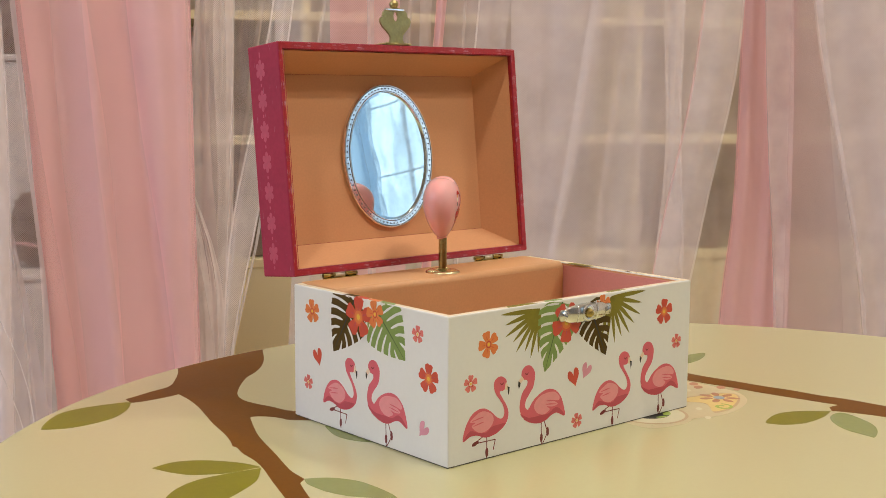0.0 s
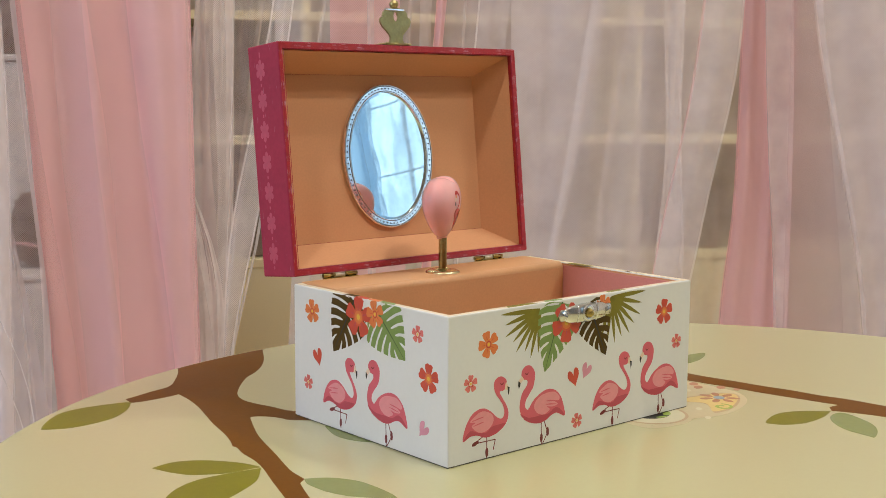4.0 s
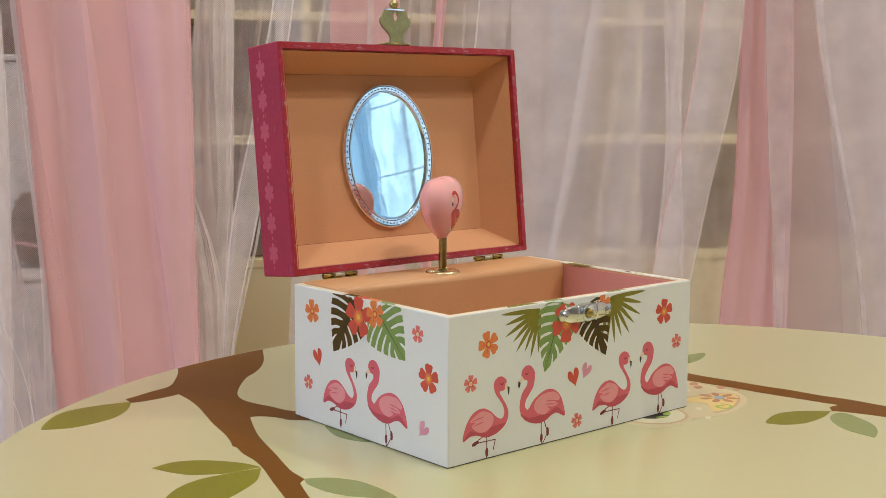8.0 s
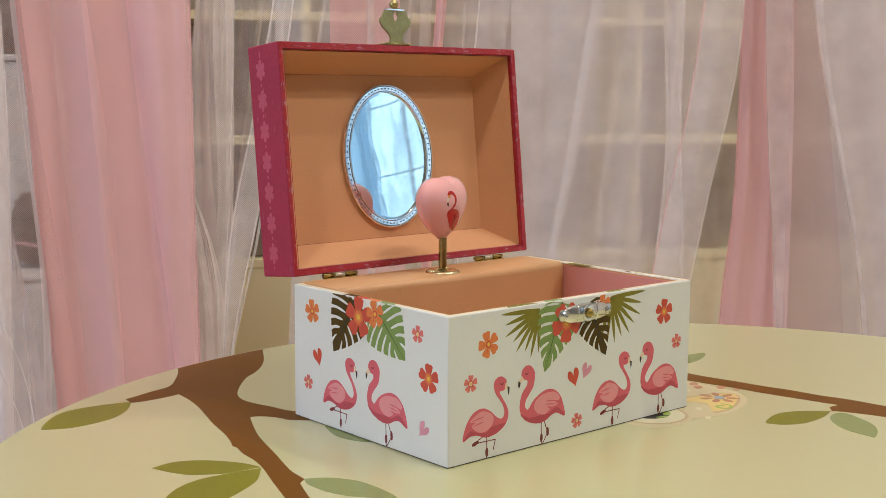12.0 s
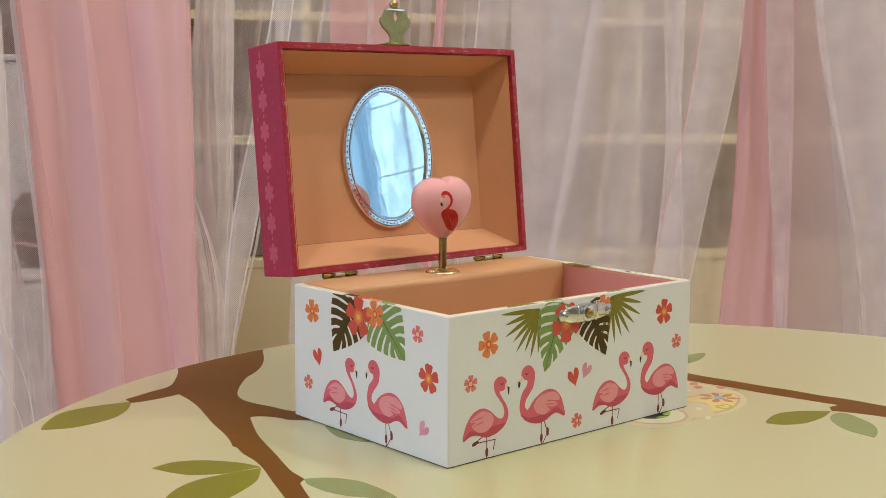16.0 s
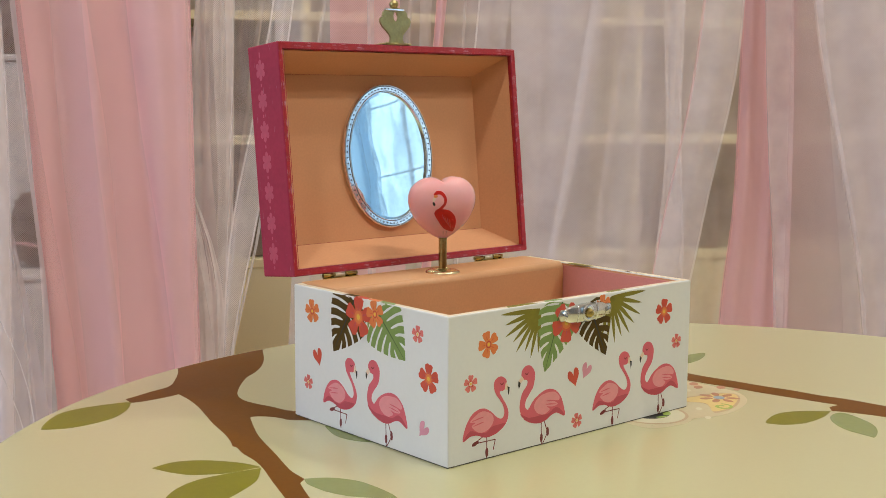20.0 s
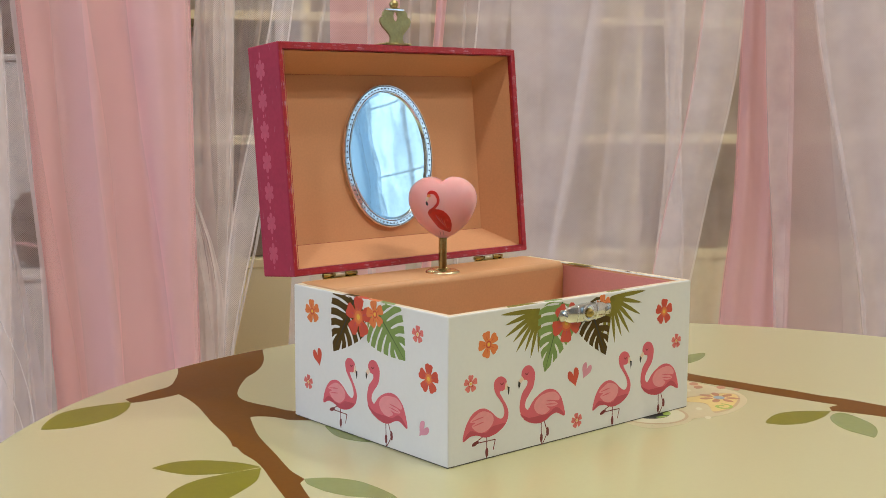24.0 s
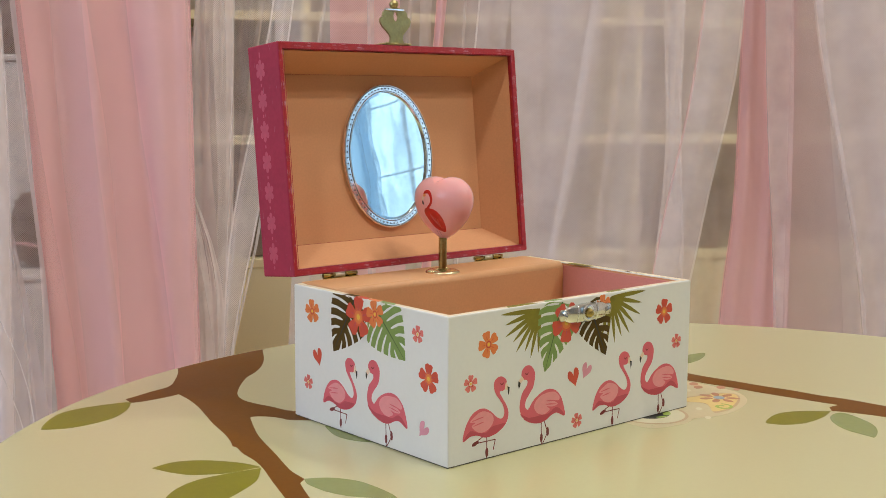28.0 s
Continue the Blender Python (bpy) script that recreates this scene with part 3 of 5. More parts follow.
# pink breadths
c = curtain("pink_curtain", 1.42, (20, 350), P_LABEL)
drape(c, "sheet", 1.42, [(0, 31, 339), (74, 42, 340), (214, 53, 340), (366, 58, 341), (460, 64, 342), (700, 85, 346)], M_PINKCLOTH, 0.0015, 3.0, 3, "r", M_PINKHEM,
      [(0.0, 0.0, 0.0), (0.05, 0.07, -0.006), (0.09, 0.14, 0.004), (0.24, 0.22, 0.007), (0.40, 0.46, -0.013), (0.62, 0.80, 0.010), (0.66, 0.84, -0.002), (0.80, 0.90, -0.006), (0.93, 0.95, -0.001), (0.97, 0.975, -0.005), (1.0, 1.0, 0.004)])
drape(c, "border", 1.415, [(0, 25, 36), (100, 34, 44), (200, 41, 50), (300, 46, 55), (366, 52, 60), (460, 64, 72), (550, 67, 80), (650, 63, 80), (740, 62, 76)], M_TULLEDENSE, 0.001, 0.4, 4)
# rose overlays put the folds' shade into colour, mauve ones their lilac highlights
drape(c, "fold", 1.403, [(0, 36, 44), (150, 47, 58), (300, 56, 76), (380, 62, 86), (480, 74, 101), (550, 80, 115), (640, 84, 126)], M_ROSETINT, 0.002, 0.4, 5)
drape(c, "fold", 1.403, [(0, 158, 228), (130, 176, 240), (250, 190, 250), (330, 198, 262), (380, 200, 275), (500, 203, 286), (650, 208, 302)], M_ROSETINT, 0.002, 0.6, 6)
drape(c, "fold", 1.402, [(0, 96, 150), (250, 106, 166), (380, 116, 178), (500, 130, 198), (650, 141, 206)], M_MAUVETINT, 0.002, 0.5, 61)
drape(c, "border", 1.404, [(0, 333, 341), (300, 334, 341), (700, 339, 347)], M_MAUVETINT, 0.001, 0.3, 62)
c = curtain("pink_curtain", 1.442, (570, 720), P_LABEL)
drape(c, "sheet", 1.442, [(0, 584, 706), (600, 588, 720)], M_PINKSHEER, 0.001, 1.4, 7)
c = curtain("pink_curtain", 1.476, (750, 800), P_LABEL)
drape(c, "sheet", 1.476, [(0, 771, 789), (79, 763, 779), (600, 740, 758)], M_PINKCLOTH, 0.004, 0.8, 8)
c = curtain("pink_curtain", 1.475, (1270, 1450), P_LABEL)
drape(c, "sheet", 1.475, [(0, 1304, 1398), (240, 1303, 1400), (400, 1301, 1402), (430, 1298, 1402), (470, 1287, 1402), (510, 1280, 1403), (600, 1281, 1404)], M_PINKCLOTH, 0.0030, 2.4, 9, "l", M_PINKHEM)
drape(c, "border", 1.50, [(0, 1180, 1305), (240, 1182, 1303), (440, 1180, 1301), (600, 1180, 1290)], M_THIN, 0.004, 1.2, 41)
# tulle breadths
c = curtain("tulle_curtain", 1.37, (-150, 40), W_LABEL)
drape(c, "sheet", 1.37, [(0, -150, 9), (80, -150, 13), (140, -150, 15), (380, -150, 15), (500, -150, 10), (600, -150, 9)], M_TULLEDENSE, 0.006, 2, 11, "r", M_PLEAT)
drape(c, "sheet", 1.45, [(0, -150, 60), (600, -150, 110)], M_NETLIGHT, 0.006, 2, 12)
drape(c, "fold", 1.39, [(0, -150, 4), (330, -150, 8), (410, -150, 14), (470, -150, 36), (600, -150, 52), (700, -150, 72)], M_VEIL, 0.006, 3.0, 44)
drape(c, "fold", 1.385, [(380, 6, 8), (480, 20, 26), (600, 30, 40), (700, 34, 48)], M_PLEAT, 0.003, 0.6, 45)
for k, line in enumerate(([(560, -24, -22), (620, 22, 24), (660, 37, 39), (700, 40, 43), (760, 44, 47)], [(640, -30, -28), (700, 8, 10), (740, 18, 20), (780, 34, 36)])):
    drape(c, "crease", 1.36, line, M_HEM, 0.0004, 0.3, 70 + k)
c = curtain("tulle_curtain", 1.47, (320, 420), W_LABEL)
drape(c, "sheet", 1.47, [(0, 355, 415), (60, 351, 415), (100, 344, 414), (130, 335, 413), (300, 330, 412), (380, 330, 411), (420, 330, 406), (450, 330, 401), (500, 330, 398), (600, 328, 393)], M_TULLE, 0.004, 1.3, 13, "lr")
drape(c, "fold", 1.465, [(0, 382, 415), (122, 378, 413), (300, 388, 412), (380, 384, 410), (450, 380, 401), (600, 380, 393)], M_NETLIGHT, 0.003, 0.8, 14)
drape(c, "fold", 1.46, [(0, 403, 415), (100, 403, 414), (300, 401, 412), (380, 398, 410), (450, 394, 401), (600, 386, 393)], M_PLEAT, 0.002, 0.5, 15)
drape(c, "fold", 1.462, [(0, 352, 366), (100, 346, 372), (300, 332, 372), (420, 332, 384), (600, 330, 384)], M_VEIL, 0.003, 1.0, 46)
for k, (x, y) in enumerate(((338, 344), (351, 355), (363, 366), (376, 376), (390, 386))):
    drape(c, "gather", 1.456 - 0.001 * k, [(300, 318, 320), (400, 206 + x * 0.4, 208 + x * 0.4), (480, x - 5, x + 4), (560, y - 7, y + 7), (640, y - 7, y + 7)], M_HEM, 0.002, 0.6, 80 + k)
for k, line in enumerate(([(300, 322, 324), (455, 344, 346), (510, 357, 359), (560, 367, 369), (640, 375, 377)], [(300, 406, 408), (440, 397, 399), (550, 392, 394), (640, 390, 392)], [(400, 458, 463), (460, 446, 451), (520, 428, 433), (580, 410, 415), (640, 399, 403)])):
    drape(c, "crease", 1.452, line, M_HEM, 0.0004, 0.3, 50 + k)
c = curtain("tulle_curtain", 1.53, (350, 500), W_LABEL)
drape(c, "sheet", 1.53, [(0, 372, 487), (75, 370, 476), (230, 360, 470), (370, 355, 457), (440, 355, 443), (530, 365, 420), (600, 380, 405)], M_NETLIGHT, 0.006, 1.8, 16, "r")
drape(c, "fold", 1.522, [(0, 467, 475), (40, 459, 467), (75, 451, 459), (300, 420, 428), (600, 392, 400)], M_PLEAT, 0.001, 0.4, 17)
c = curtain("tulle_curtain", 1.445, (470, 660), W_LABEL)
drape(c, "sheet", 1.45, [(0, 491, 640), (75, 477, 640), (300, 512, 640), (460, 516, 640), (600, 505, 640)], M_VEIL, 0.006, 2.0, 18)
drape(c, "fold", 1.445, [(0, 490, 522), (75, 475, 512), (230, 447, 484), (290, 432, 472), (340, 420, 463), (385, 409, 453), (440, 400, 443), (530, 394, 420), (600, 390, 405)], M_NETLIGHT, 0.003, 0.8, 19, "lr")
drape(c, "fold", 1.44, [(0, 575, 581), (20, 569, 575), (75, 556, 562), (600, 540, 546)], M_PLEAT, 0.001, 0.4, 20)
drape(c, "fold", 1.44, [(0, 649, 661), (75, 651, 662), (600, 650, 664)], M_PLEAT, 0.002, 0.5, 21)
c = curtain("tulle_curtain", 1.49, (620, 1090), W_LABEL)
drape(c, "sheet", 1.49, [(0, 640, 1064), (110, 640, 1055), (170, 640, 1041), (230, 640, 1028), (290, 640, 1015), (340, 640, 1003), (410, 640, 991), (446, 640, 986), (600, 640, 962)], M_VEIL, 0.005, 5.0, 22, "r")
drape(c, "sheet", 1.50, [(0, 770, 1002), (60, 772, 986), (120, 775, 966), (170, 778, 946), (225, 780, 926), (600, 790, 830)], M_VEIL, 0.005, 2.0, 23, "r")
drape(c, "fold", 1.48, [(0, 1045, 1060), (80, 1028, 1046), (170, 1015, 1032), (250, 1008, 1021), (300, 1000, 1013), (380, 985, 996), (446, 972, 986), (600, 946, 962)], M_HEM, 0.002, 0.5, 24, "l")
drape(c, "fold", 1.497, [(0, 996, 1002), (60, 980, 986), (120, 960, 966), (170, 940, 946), (225, 920, 926), (600, 824, 830)], M_HEM, 0.001, 0.4, 63)
drape(c, "fold", 1.48, [(0, 742, 762), (75, 740, 758), (600, 736, 764)], M_PLEAT, 0.002, 0.5, 25)
drape(c, "fold", 1.48, [(0, 722, 730), (75, 716, 722), (600, 700, 706)], M_PLEAT, 0.001, 0.4, 64)
drape(c, "fold", 1.48, [(0, 818, 824), (75, 812, 818), (600, 800, 806)], M_PLEAT, 0.001, 0.4, 65)
drape(c, "fold", 1.48, [(0, 846, 900), (75, 838, 888), (600, 800, 850)], M_PLEAT, 0.003, 0.7, 26, "l")
drape(c, "fold", 1.485, [(0, 930, 958), (110, 925, 950), (270, 930, 958), (446, 920, 950), (600, 900, 930)], M_VEIL, 0.003, 0.7, 66)
c = curtain("tulle_curtain", 1.55, (890, 1250), W_LABEL)
drape(c, "sheet", 1.55, [(0, 905, 1239), (117, 905, 1230), (235, 905, 1211), (305, 905, 1193), (446, 905, 1165), (600, 905, 1140)], M_VEIL, 0.006, 4.0, 27, "r", M_PINKHEM)
drape(c, "fold", 1.54, [(0, 1115, 1124), (60, 1102, 1112), (110, 1094, 1103), (150, 1086, 1095), (300, 1066, 1074), (600, 1040, 1048)], M_PLEAT, 0.002, 0.5, 28, "l")
drape(c, "fold", 1.538, [(0, 1132, 1152), (250, 1118, 1140), (446, 1112, 1136), (600, 1100, 1124)], M_VEIL, 0.002, 0.6, 67)
c = curtain("tulle_curtain", 1.42, (890, 1320), W_LABEL)
drape(c, "sheet", 1.42, [(0, 900, 1304), (80, 900, 1302), (130, 900, 1296), (200, 900, 1285), (250, 900, 1272), (300, 900, 1258), (370, 900, 1248), (420, 900, 1240), (470, 900, 1230), (500, 900, 1224), (600, 900, 1205)], M_VEIL, 0.006, 3.0, 29, "r")
drape(c, "fold", 1.41, [(0, 1166, 1201), (100, 1172, 1200), (200, 1178, 1198), (290, 1180, 1202), (446, 1165, 1215), (600, 1150, 1205)], M_PLEAT, 0.003, 0.7, 30, "lr", M_PLEAT)
drape(c, "fold", 1.41, [(0, 1238, 1304), (117, 1229, 1299), (200, 1216, 1285), (293, 1196, 1260), (420, 1170, 1240), (600, 1140, 1205)], M_PLEAT, 0.003, 0.8, 31)
drape(c, "seam", 1.405, [(0, 1235, 1240), (60, 1230, 1235), (140, 1219, 1224), (220, 1209, 1214), (260, 1202, 1206), (310, 1187, 1191), (380, 1173, 1177), (446, 1163, 1167), (600, 1140, 1143)], M_PINKVEIL, 0.0005, 0.3, 42)
c = curtain("tulle_curtain", 1.46, (1335, 1710), W_LABEL)
drape(c, "sheet", 1.50, [(0, 1392, 1700), (250, 1398, 1700), (600, 1400, 1700)], M_MAUVESHEER, 0.006, 3.0, 69)
drape(c, "fold", 1.485, [(0, 1414, 1426), (80, 1410, 1424), (150, 1408, 1418), (300, 1404, 1408), (600, 1400, 1403)], M_ROSETINT, 0.001, 0.4, 37)
drape(c, "sheet", 1.46, [(0, 1341, 1700), (262, 1356, 1700), (471, 1376, 1700), (600, 1382, 1700)], M_VEIL, 0.006, 3.0, 32)
drape(c, "fold", 1.45, [(0, 1341, 1392), (120, 1346, 1398), (250, 1355, 1401), (350, 1364, 1402), (450, 1374, 1403), (600, 1384, 1404)], M_PLEAT, 0.003, 0.8, 33)
c = curtain("tulle_curtain", 1.38, (1420, 1710), W_LABEL)
drape(c, "sheet", 1.38, [(0, 1425, 1700), (80, 1437, 1700), (160, 1455, 1700), (220, 1470, 1700), (270, 1482, 1700), (370, 1505, 1700), (440, 1520, 1700), (520, 1535, 1700), (580, 1540, 1700)], M_VEIL, 0.005, 2.0, 35)
drape(c, "fold", 1.375, [(0, 1425, 1440), (80, 1437, 1450), (160, 1455, 1466), (270, 1482, 1491), (370, 1505, 1513), (440, 1520, 1528), (580, 1540, 1548)], M_PLEAT, 0.002, 0.5, 36)
drape(c, "fold", 1.448, [(0, 1388, 1440), (200, 1390, 1462), (500, 1394, 1500)], M_ROSETINT, 0.002, 0.5, 38)
# sheer curtain beside the window; its blue daylight cast is in the cloth colour
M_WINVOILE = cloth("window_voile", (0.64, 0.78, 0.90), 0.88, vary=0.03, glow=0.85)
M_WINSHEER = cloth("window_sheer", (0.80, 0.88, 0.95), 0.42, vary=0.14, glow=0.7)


def window_sheet(y0, width, gap, waves, depth, material, label):
    """A gathered sheet in front of the east window."""
    ob = thing("window_curtain", basis((0, -1, 0), (1, 0, 0), (0, 0, 1), (EAST - gap, y0, 0)), label, "curtain")
    n = 100
    me = bpy.data.meshes.new("sheet")
    me.from_pydata([(width * i / n + 0.006 * math.sin(i * 0.9), depth * math.sin(waves * 6.283 * i / n + 0.4 * math.sin(i * 0.17)), z) for z in (0.1, 0.9, 1.7, 2.3) for i in range(n + 1)], [],
                   [(j * (n + 1) + i, j * (n + 1) + i + 1, j * (n + 1) + i + n + 2, j * (n + 1) + i + n + 1) for j in range(3) for i in range(n)])
    me.materials.append(material)
    for p in me.polygons:
        p.use_smooth = True
    sh = new("sheet", me)
    sh.parent = ob
    part("rail", tube([(-0.05, 0, 2.31), (width + 0.05, 0, 2.31)], 0.008), M_NICKEL, ob, smooth=True)
    for x in (-0.05, width + 0.05):
        part("hanger", tube([(x, 0, 2.315), (x, 0, CEILING)], 0.004), M_NICKEL, ob, smooth=True)


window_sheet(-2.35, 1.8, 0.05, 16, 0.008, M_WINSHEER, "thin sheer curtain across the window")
window_sheet(-3.405, 0.9, 0.09, 2.7, 0.020, M_WINVOILE, "sheer curtain drawn beside the window, tinted blue for daylight")
# second layer, added to darken the band along the curtain's edge
window_sheet(-3.41, 0.11, 0.065, 1.0, 0.006, M_WINSHEER, "narrow extra sheer layer that darkens the curtain edge")

# ------------------------------------------------------------------ the round table
TC, TR = (0.0992, -0.0611), 0.3155
table = thing("round_table", pose(0, 0, T), "round cream lacquered children's table with a printed tree and owl", "table")
prof = [(0.0, -0.022), (TR - 0.004, -0.022)] + [(TR - 0.004 + 0.004 * math.cos(a), z + 0.004 * math.sin(a)) for z, h in ((-0.018, -0.5), (-0.004, 0.0)) for a in (math.pi * (h + i / 10) for i in range(6))] + [(0.0, 0.0)]
part("tabletop", lathe(prof, 160, centre=(*TC, 0)), M_TABLE, table)
for sx, sy in ((1, 1), (1, -1), (-1, 1), (-1, -1)):
    part("leg", lathe([(0, 0), (0.014, 0), (0.022, 0.4), (0.022, T - 0.022), (0, T - 0.022)], 20, centre=(TC[0] + sx * 0.17, TC[1] + sy * 0.17, -T)), M_WOOD, table, smooth=True)


def print_on(name, outline, material, parent, label="", top=0.16, m=None):
    """A print on the table top, cut off where the edge begins to round."""
    mid, most = Vector(TC) * 1000, (TR - 0.0042) * 1000
    outline = [Vector(p) for p in outline]
    outline = [mid + (p - mid) * min(1.0, most / max((p - mid).length, 1e-6)) for p in outline]
    return part(name, prism(outline, top), material, parent, label, m)


trunk = [(5.6, 236.6), (5.6, 236.6), (21.7, 242.1), (44.3, 248.9), (57.9, 252), (69.2, 248.2), (69.2, 248.2), (63.8, 239), (55.7, 225.7), (45.1, 211.6), (34, 200.6), (23.9, 193.2), (13.3, 181.8), (4.1, 170.2),
         (-1, 162), (-3.9, 152.4), (-3.2, 143), (-0.3, 132.1), (3.8, 117.4), (22, 100), (16, 88), (-5.5, 103.7), (-8.3, 110), (-10.8, 116), (-14.4, 120.3), (-17.8, 121.8), (-19.6, 120.6), (-19.6, 120.6),
         (-23.3, 113.2), (-28.5, 102.5), (-34.3, 89.1), (-41.6, 66.9), (-46.8, 52.1), (-50.5, 41), (-51.8, 34.3), (-52.7, 27.3), (-52.7, 27.3), (-57.3, 23.8), (-57.3, 23.8), (-61.3, 14.4), (-65, 5.3), (-75.2,
         -19.4), (-75.2, -19.4), (-81.2, -14.4), (-81.2, -14.4), (-70.3, 16.7), (-63.7, 34.7), (-58.1, 49.3), (-54.6, 61.7), (-53.1, 73.2), (-50.5, 82), (-50.8, 85.6), (-50.8, 85.6), (-47.7, 92.1), (-44.1,
         102), (-41.1, 112.9), (-37.7, 125.3), (-33.6, 137.6), (-28.1, 155.1), (-24.7, 169.6), (-23.1, 183.4), (-23.1, 183.4), (-29, 182.1), (-38.9, 181.4), (-46.4, 181.7), (-50, 183.2), (-50, 183.2), (-48.8,
         191.1), (-48.8, 191.1), (-42.2, 193.1), (-30.5, 197.2), (-18.4, 201.5), (-8.6, 213.2), (0.4, 226.5)]
print_on("trunk_print", cornered(trunk), M_BROWN, table, "printed dark brown tree trunk and branches")
branch = [(215.8, 51), (219.1, 34.1), (222.3, 17.8), (224.8, 1.5), (228.4, -13.5), (230.3, -29.2), (234.2, -43.1), (235.9, -57.8), (237.6, -72.1), (238.1, -83.7), (219.5, -93.5), (218.8, -82.4), (215.9, -69.3),
         (211, -57), (207.4, -50.6), (207.4, -50.6), (212.8, -45.9), (212.8, -45.9), (220.3, -46.4), (220.3, -46.4), (217.9, -37), (214.8, -22.5), (211.7, -7.6), (209.5, 8.5), (206.1, 24.4), (204.3, 42)]
print_on("branch_print", cornered(branch), M_BROWN, table, "printed brown branch")
for k, (mt, line) in enumerate((
        (M_LEAF, [(-104.2, 164.1), (-104.2, 164.1), (-101.4, 169.3), (-94, 178.4), (-84.3, 186.4), (-71.8, 188.4), (-57.7, 186.7), (-49.2, 184.1), (-49.2, 184.1), (-55.2, 174.7), (-63.3, 166.3), (-71.6, 161.2), (-81.3, 158.8),
         (-91.3, 158.3), (-98.4, 160.6)]),
        (M_LEAF, [(-92.9, 79.4), (-92.9, 79.4), (-84, 81), (-76.9, 79.3), (-69.4, 73.6), (-63.2, 65.8), (-59.4, 58.5), (-57.5, 51.9), (-57.5, 51.9), (-61.1, 52.4), (-67, 52.9), (-73, 54), (-79.1, 57.1), (-84.7, 60.8), (-88.9,
         67.2), (-91, 72.9)]),
        (M_LEAF, [(-58.4, 50.6), (-58.4, 50.6), (-61.7, 51.4), (-73.4, 53.3), (-86.3, 53.6), (-97.2, 49.8), (-107.3, 41.6), (-116.8, 28.8), (-115.5, 23), (-104.2, 22.3), (-89.8, 26.1), (-75.2, 33.3), (-67.1, 39.4)]),
        (M_SAGE, [(-52.8, 27.5), (-52.8, 27.5), (-46.4, 24), (-41.6, 19), (-37.7, 11), (-36.8, 1.1), (-37.2, -8.4), (-38.4, -14.4), (-38.4, -14.4), (-42.6, -11.7), (-47.2, -7), (-51.9, -0.5), (-55, 8.2), (-55.6, 16.8), (-55.2,
         22)]),
        (M_SAGE, [(0.6, 87), (-4.5, 76.3), (-6.4, 67.1), (-4.8, 58.7), (-0.6, 51.8), (3.3, 49.7), (7.7, 62.5), (7.9, 82.2)]),
        (M_LEAF, [(163.1, -42.7), (163.1, -42.7), (167.8, -40.1), (178.5, -37), (187.3, -37.4), (195.7, -41.6), (206, -50.8), (206, -50.8), (195.8, -54), (184.3, -55.1), (175.7, -54.5), (167.7, -50.5), (164.5, -46.5)]),
        (M_SAGE, [(193.3, -58.6), (200.2, -55), (206.8, -54.9), (208.1, -58.8), (204.9, -68.2), (199.8, -77.1), (192.4, -83.6), (185.2, -87.5), (180, -89.1), (180, -89.1), (180.7, -82.5), (181.6, -74.7), (186.3, -65.9)]),
        (M_SAGE, [(224.5, 64.0), (234, 71.5), (250, 76), (268.3, 73.2), (256, 65), (240, 61.5)]))):
    print_on("leaf_print", cornered(line), mt, table, "", 0.20 + 0.03 * (k % 2))

owl = print_on("owl_print", curve([(120, 30), (150, 44), (185, 46)] + [(199.3, 41.8), (202.5, 29.1), (203.7, 18.1), (203.3, 4), (198.3, -5.8), (190.4, -12.8), (177.9, -18.4), (164.1, -20.9), (152.5, -19.5), (143.3, -15.8)] + [(138, -17.6), (129, -18.4), (112, -10)], True, 5), M_OWL, table, "printed pale owl with a patterned wing", 0.10)
wing = [(172.5, 12.5), (182.7, 10.2), (193.4, 7.5), (199.2, 1.1), (194.6, -5.7), (182.1, -13.3), (169.5, -17), (159.7, -15.9), (165.2, -9.3), (170.6, -0.8), (166, 7.4)]
c = (180, 0)
print_on("wing_line", curve(wing, True, 4), M_OWLLINE, owl, top=0.14)
print_on("wing", curve([(c[0] + (x - c[0]) * 0.93, c[1] + (y - c[1]) * 0.88) for x, y in wing], True, 4), M_OWLWING, owl, top=0.18)
for a in range(7):
    print_on("petal", oval(185.8 + 7 * math.cos(a * 0.8976), 1.1 + 7 * math.sin(a * 0.8976), 3.6, 1.9, a * 51.43, 14), M_TERRA, owl, top=0.22)
print_on("flower_heart", oval(185.8, 1.1, 3, 3), M_BLUEGREY, owl, top=0.26)
spiral = [(172.5 + (1.2 + 0.42 * i) * math.cos(i * 0.7), -10.8 + (1.2 + 0.42 * i) * math.sin(i * 0.7)) for i in range(11)]
print_on("spiral", stroke(spiral, (1.6, 2.0, 1.2), 3), M_GREEN, owl, top=0.22)
for x, y, rr in ((196, 22, 2.4), (205, 14, 2.4), (200, 28, 2.4), (191, 29, 2.2), (208, 6, 1.8)):
    print_on("petal", oval(x, y, rr * 1.5, rr, 30, 14), M_TERRA, owl, top=0.14)
for x, y in ((166, 8), (160, -6), (150, -19), (180, 27), (172, 30), (186, 21)):
    print_on("speck", oval(x, y, 2.6, 1.6, 40, 12), M_OWLPALE, owl, top=0.14)
print_on("eye_ring", oval(133.5, 2.5, 18.0, 18.0, 0, 40), M_OWLLINE, owl, top=0.16)
print_on("eye_white", oval(133.5, 2.5, 16.4, 16.4, 0, 36), M_OWLPALE, owl, top=0.20)
print_on("pupil", oval(134.0, 3.8, 10.3, 9.6, 0, 26), M_BLACK, owl, top=0.24)
print_on("iris", oval(140.2, -1.8, 3.6, 2.0, 35, 20), M_GREEN, owl, top=0.28)
print_on("iris", oval(133.5, -4.2, 3.0, 1.1, -20, 20), M_GREEN, owl, top=0.28)

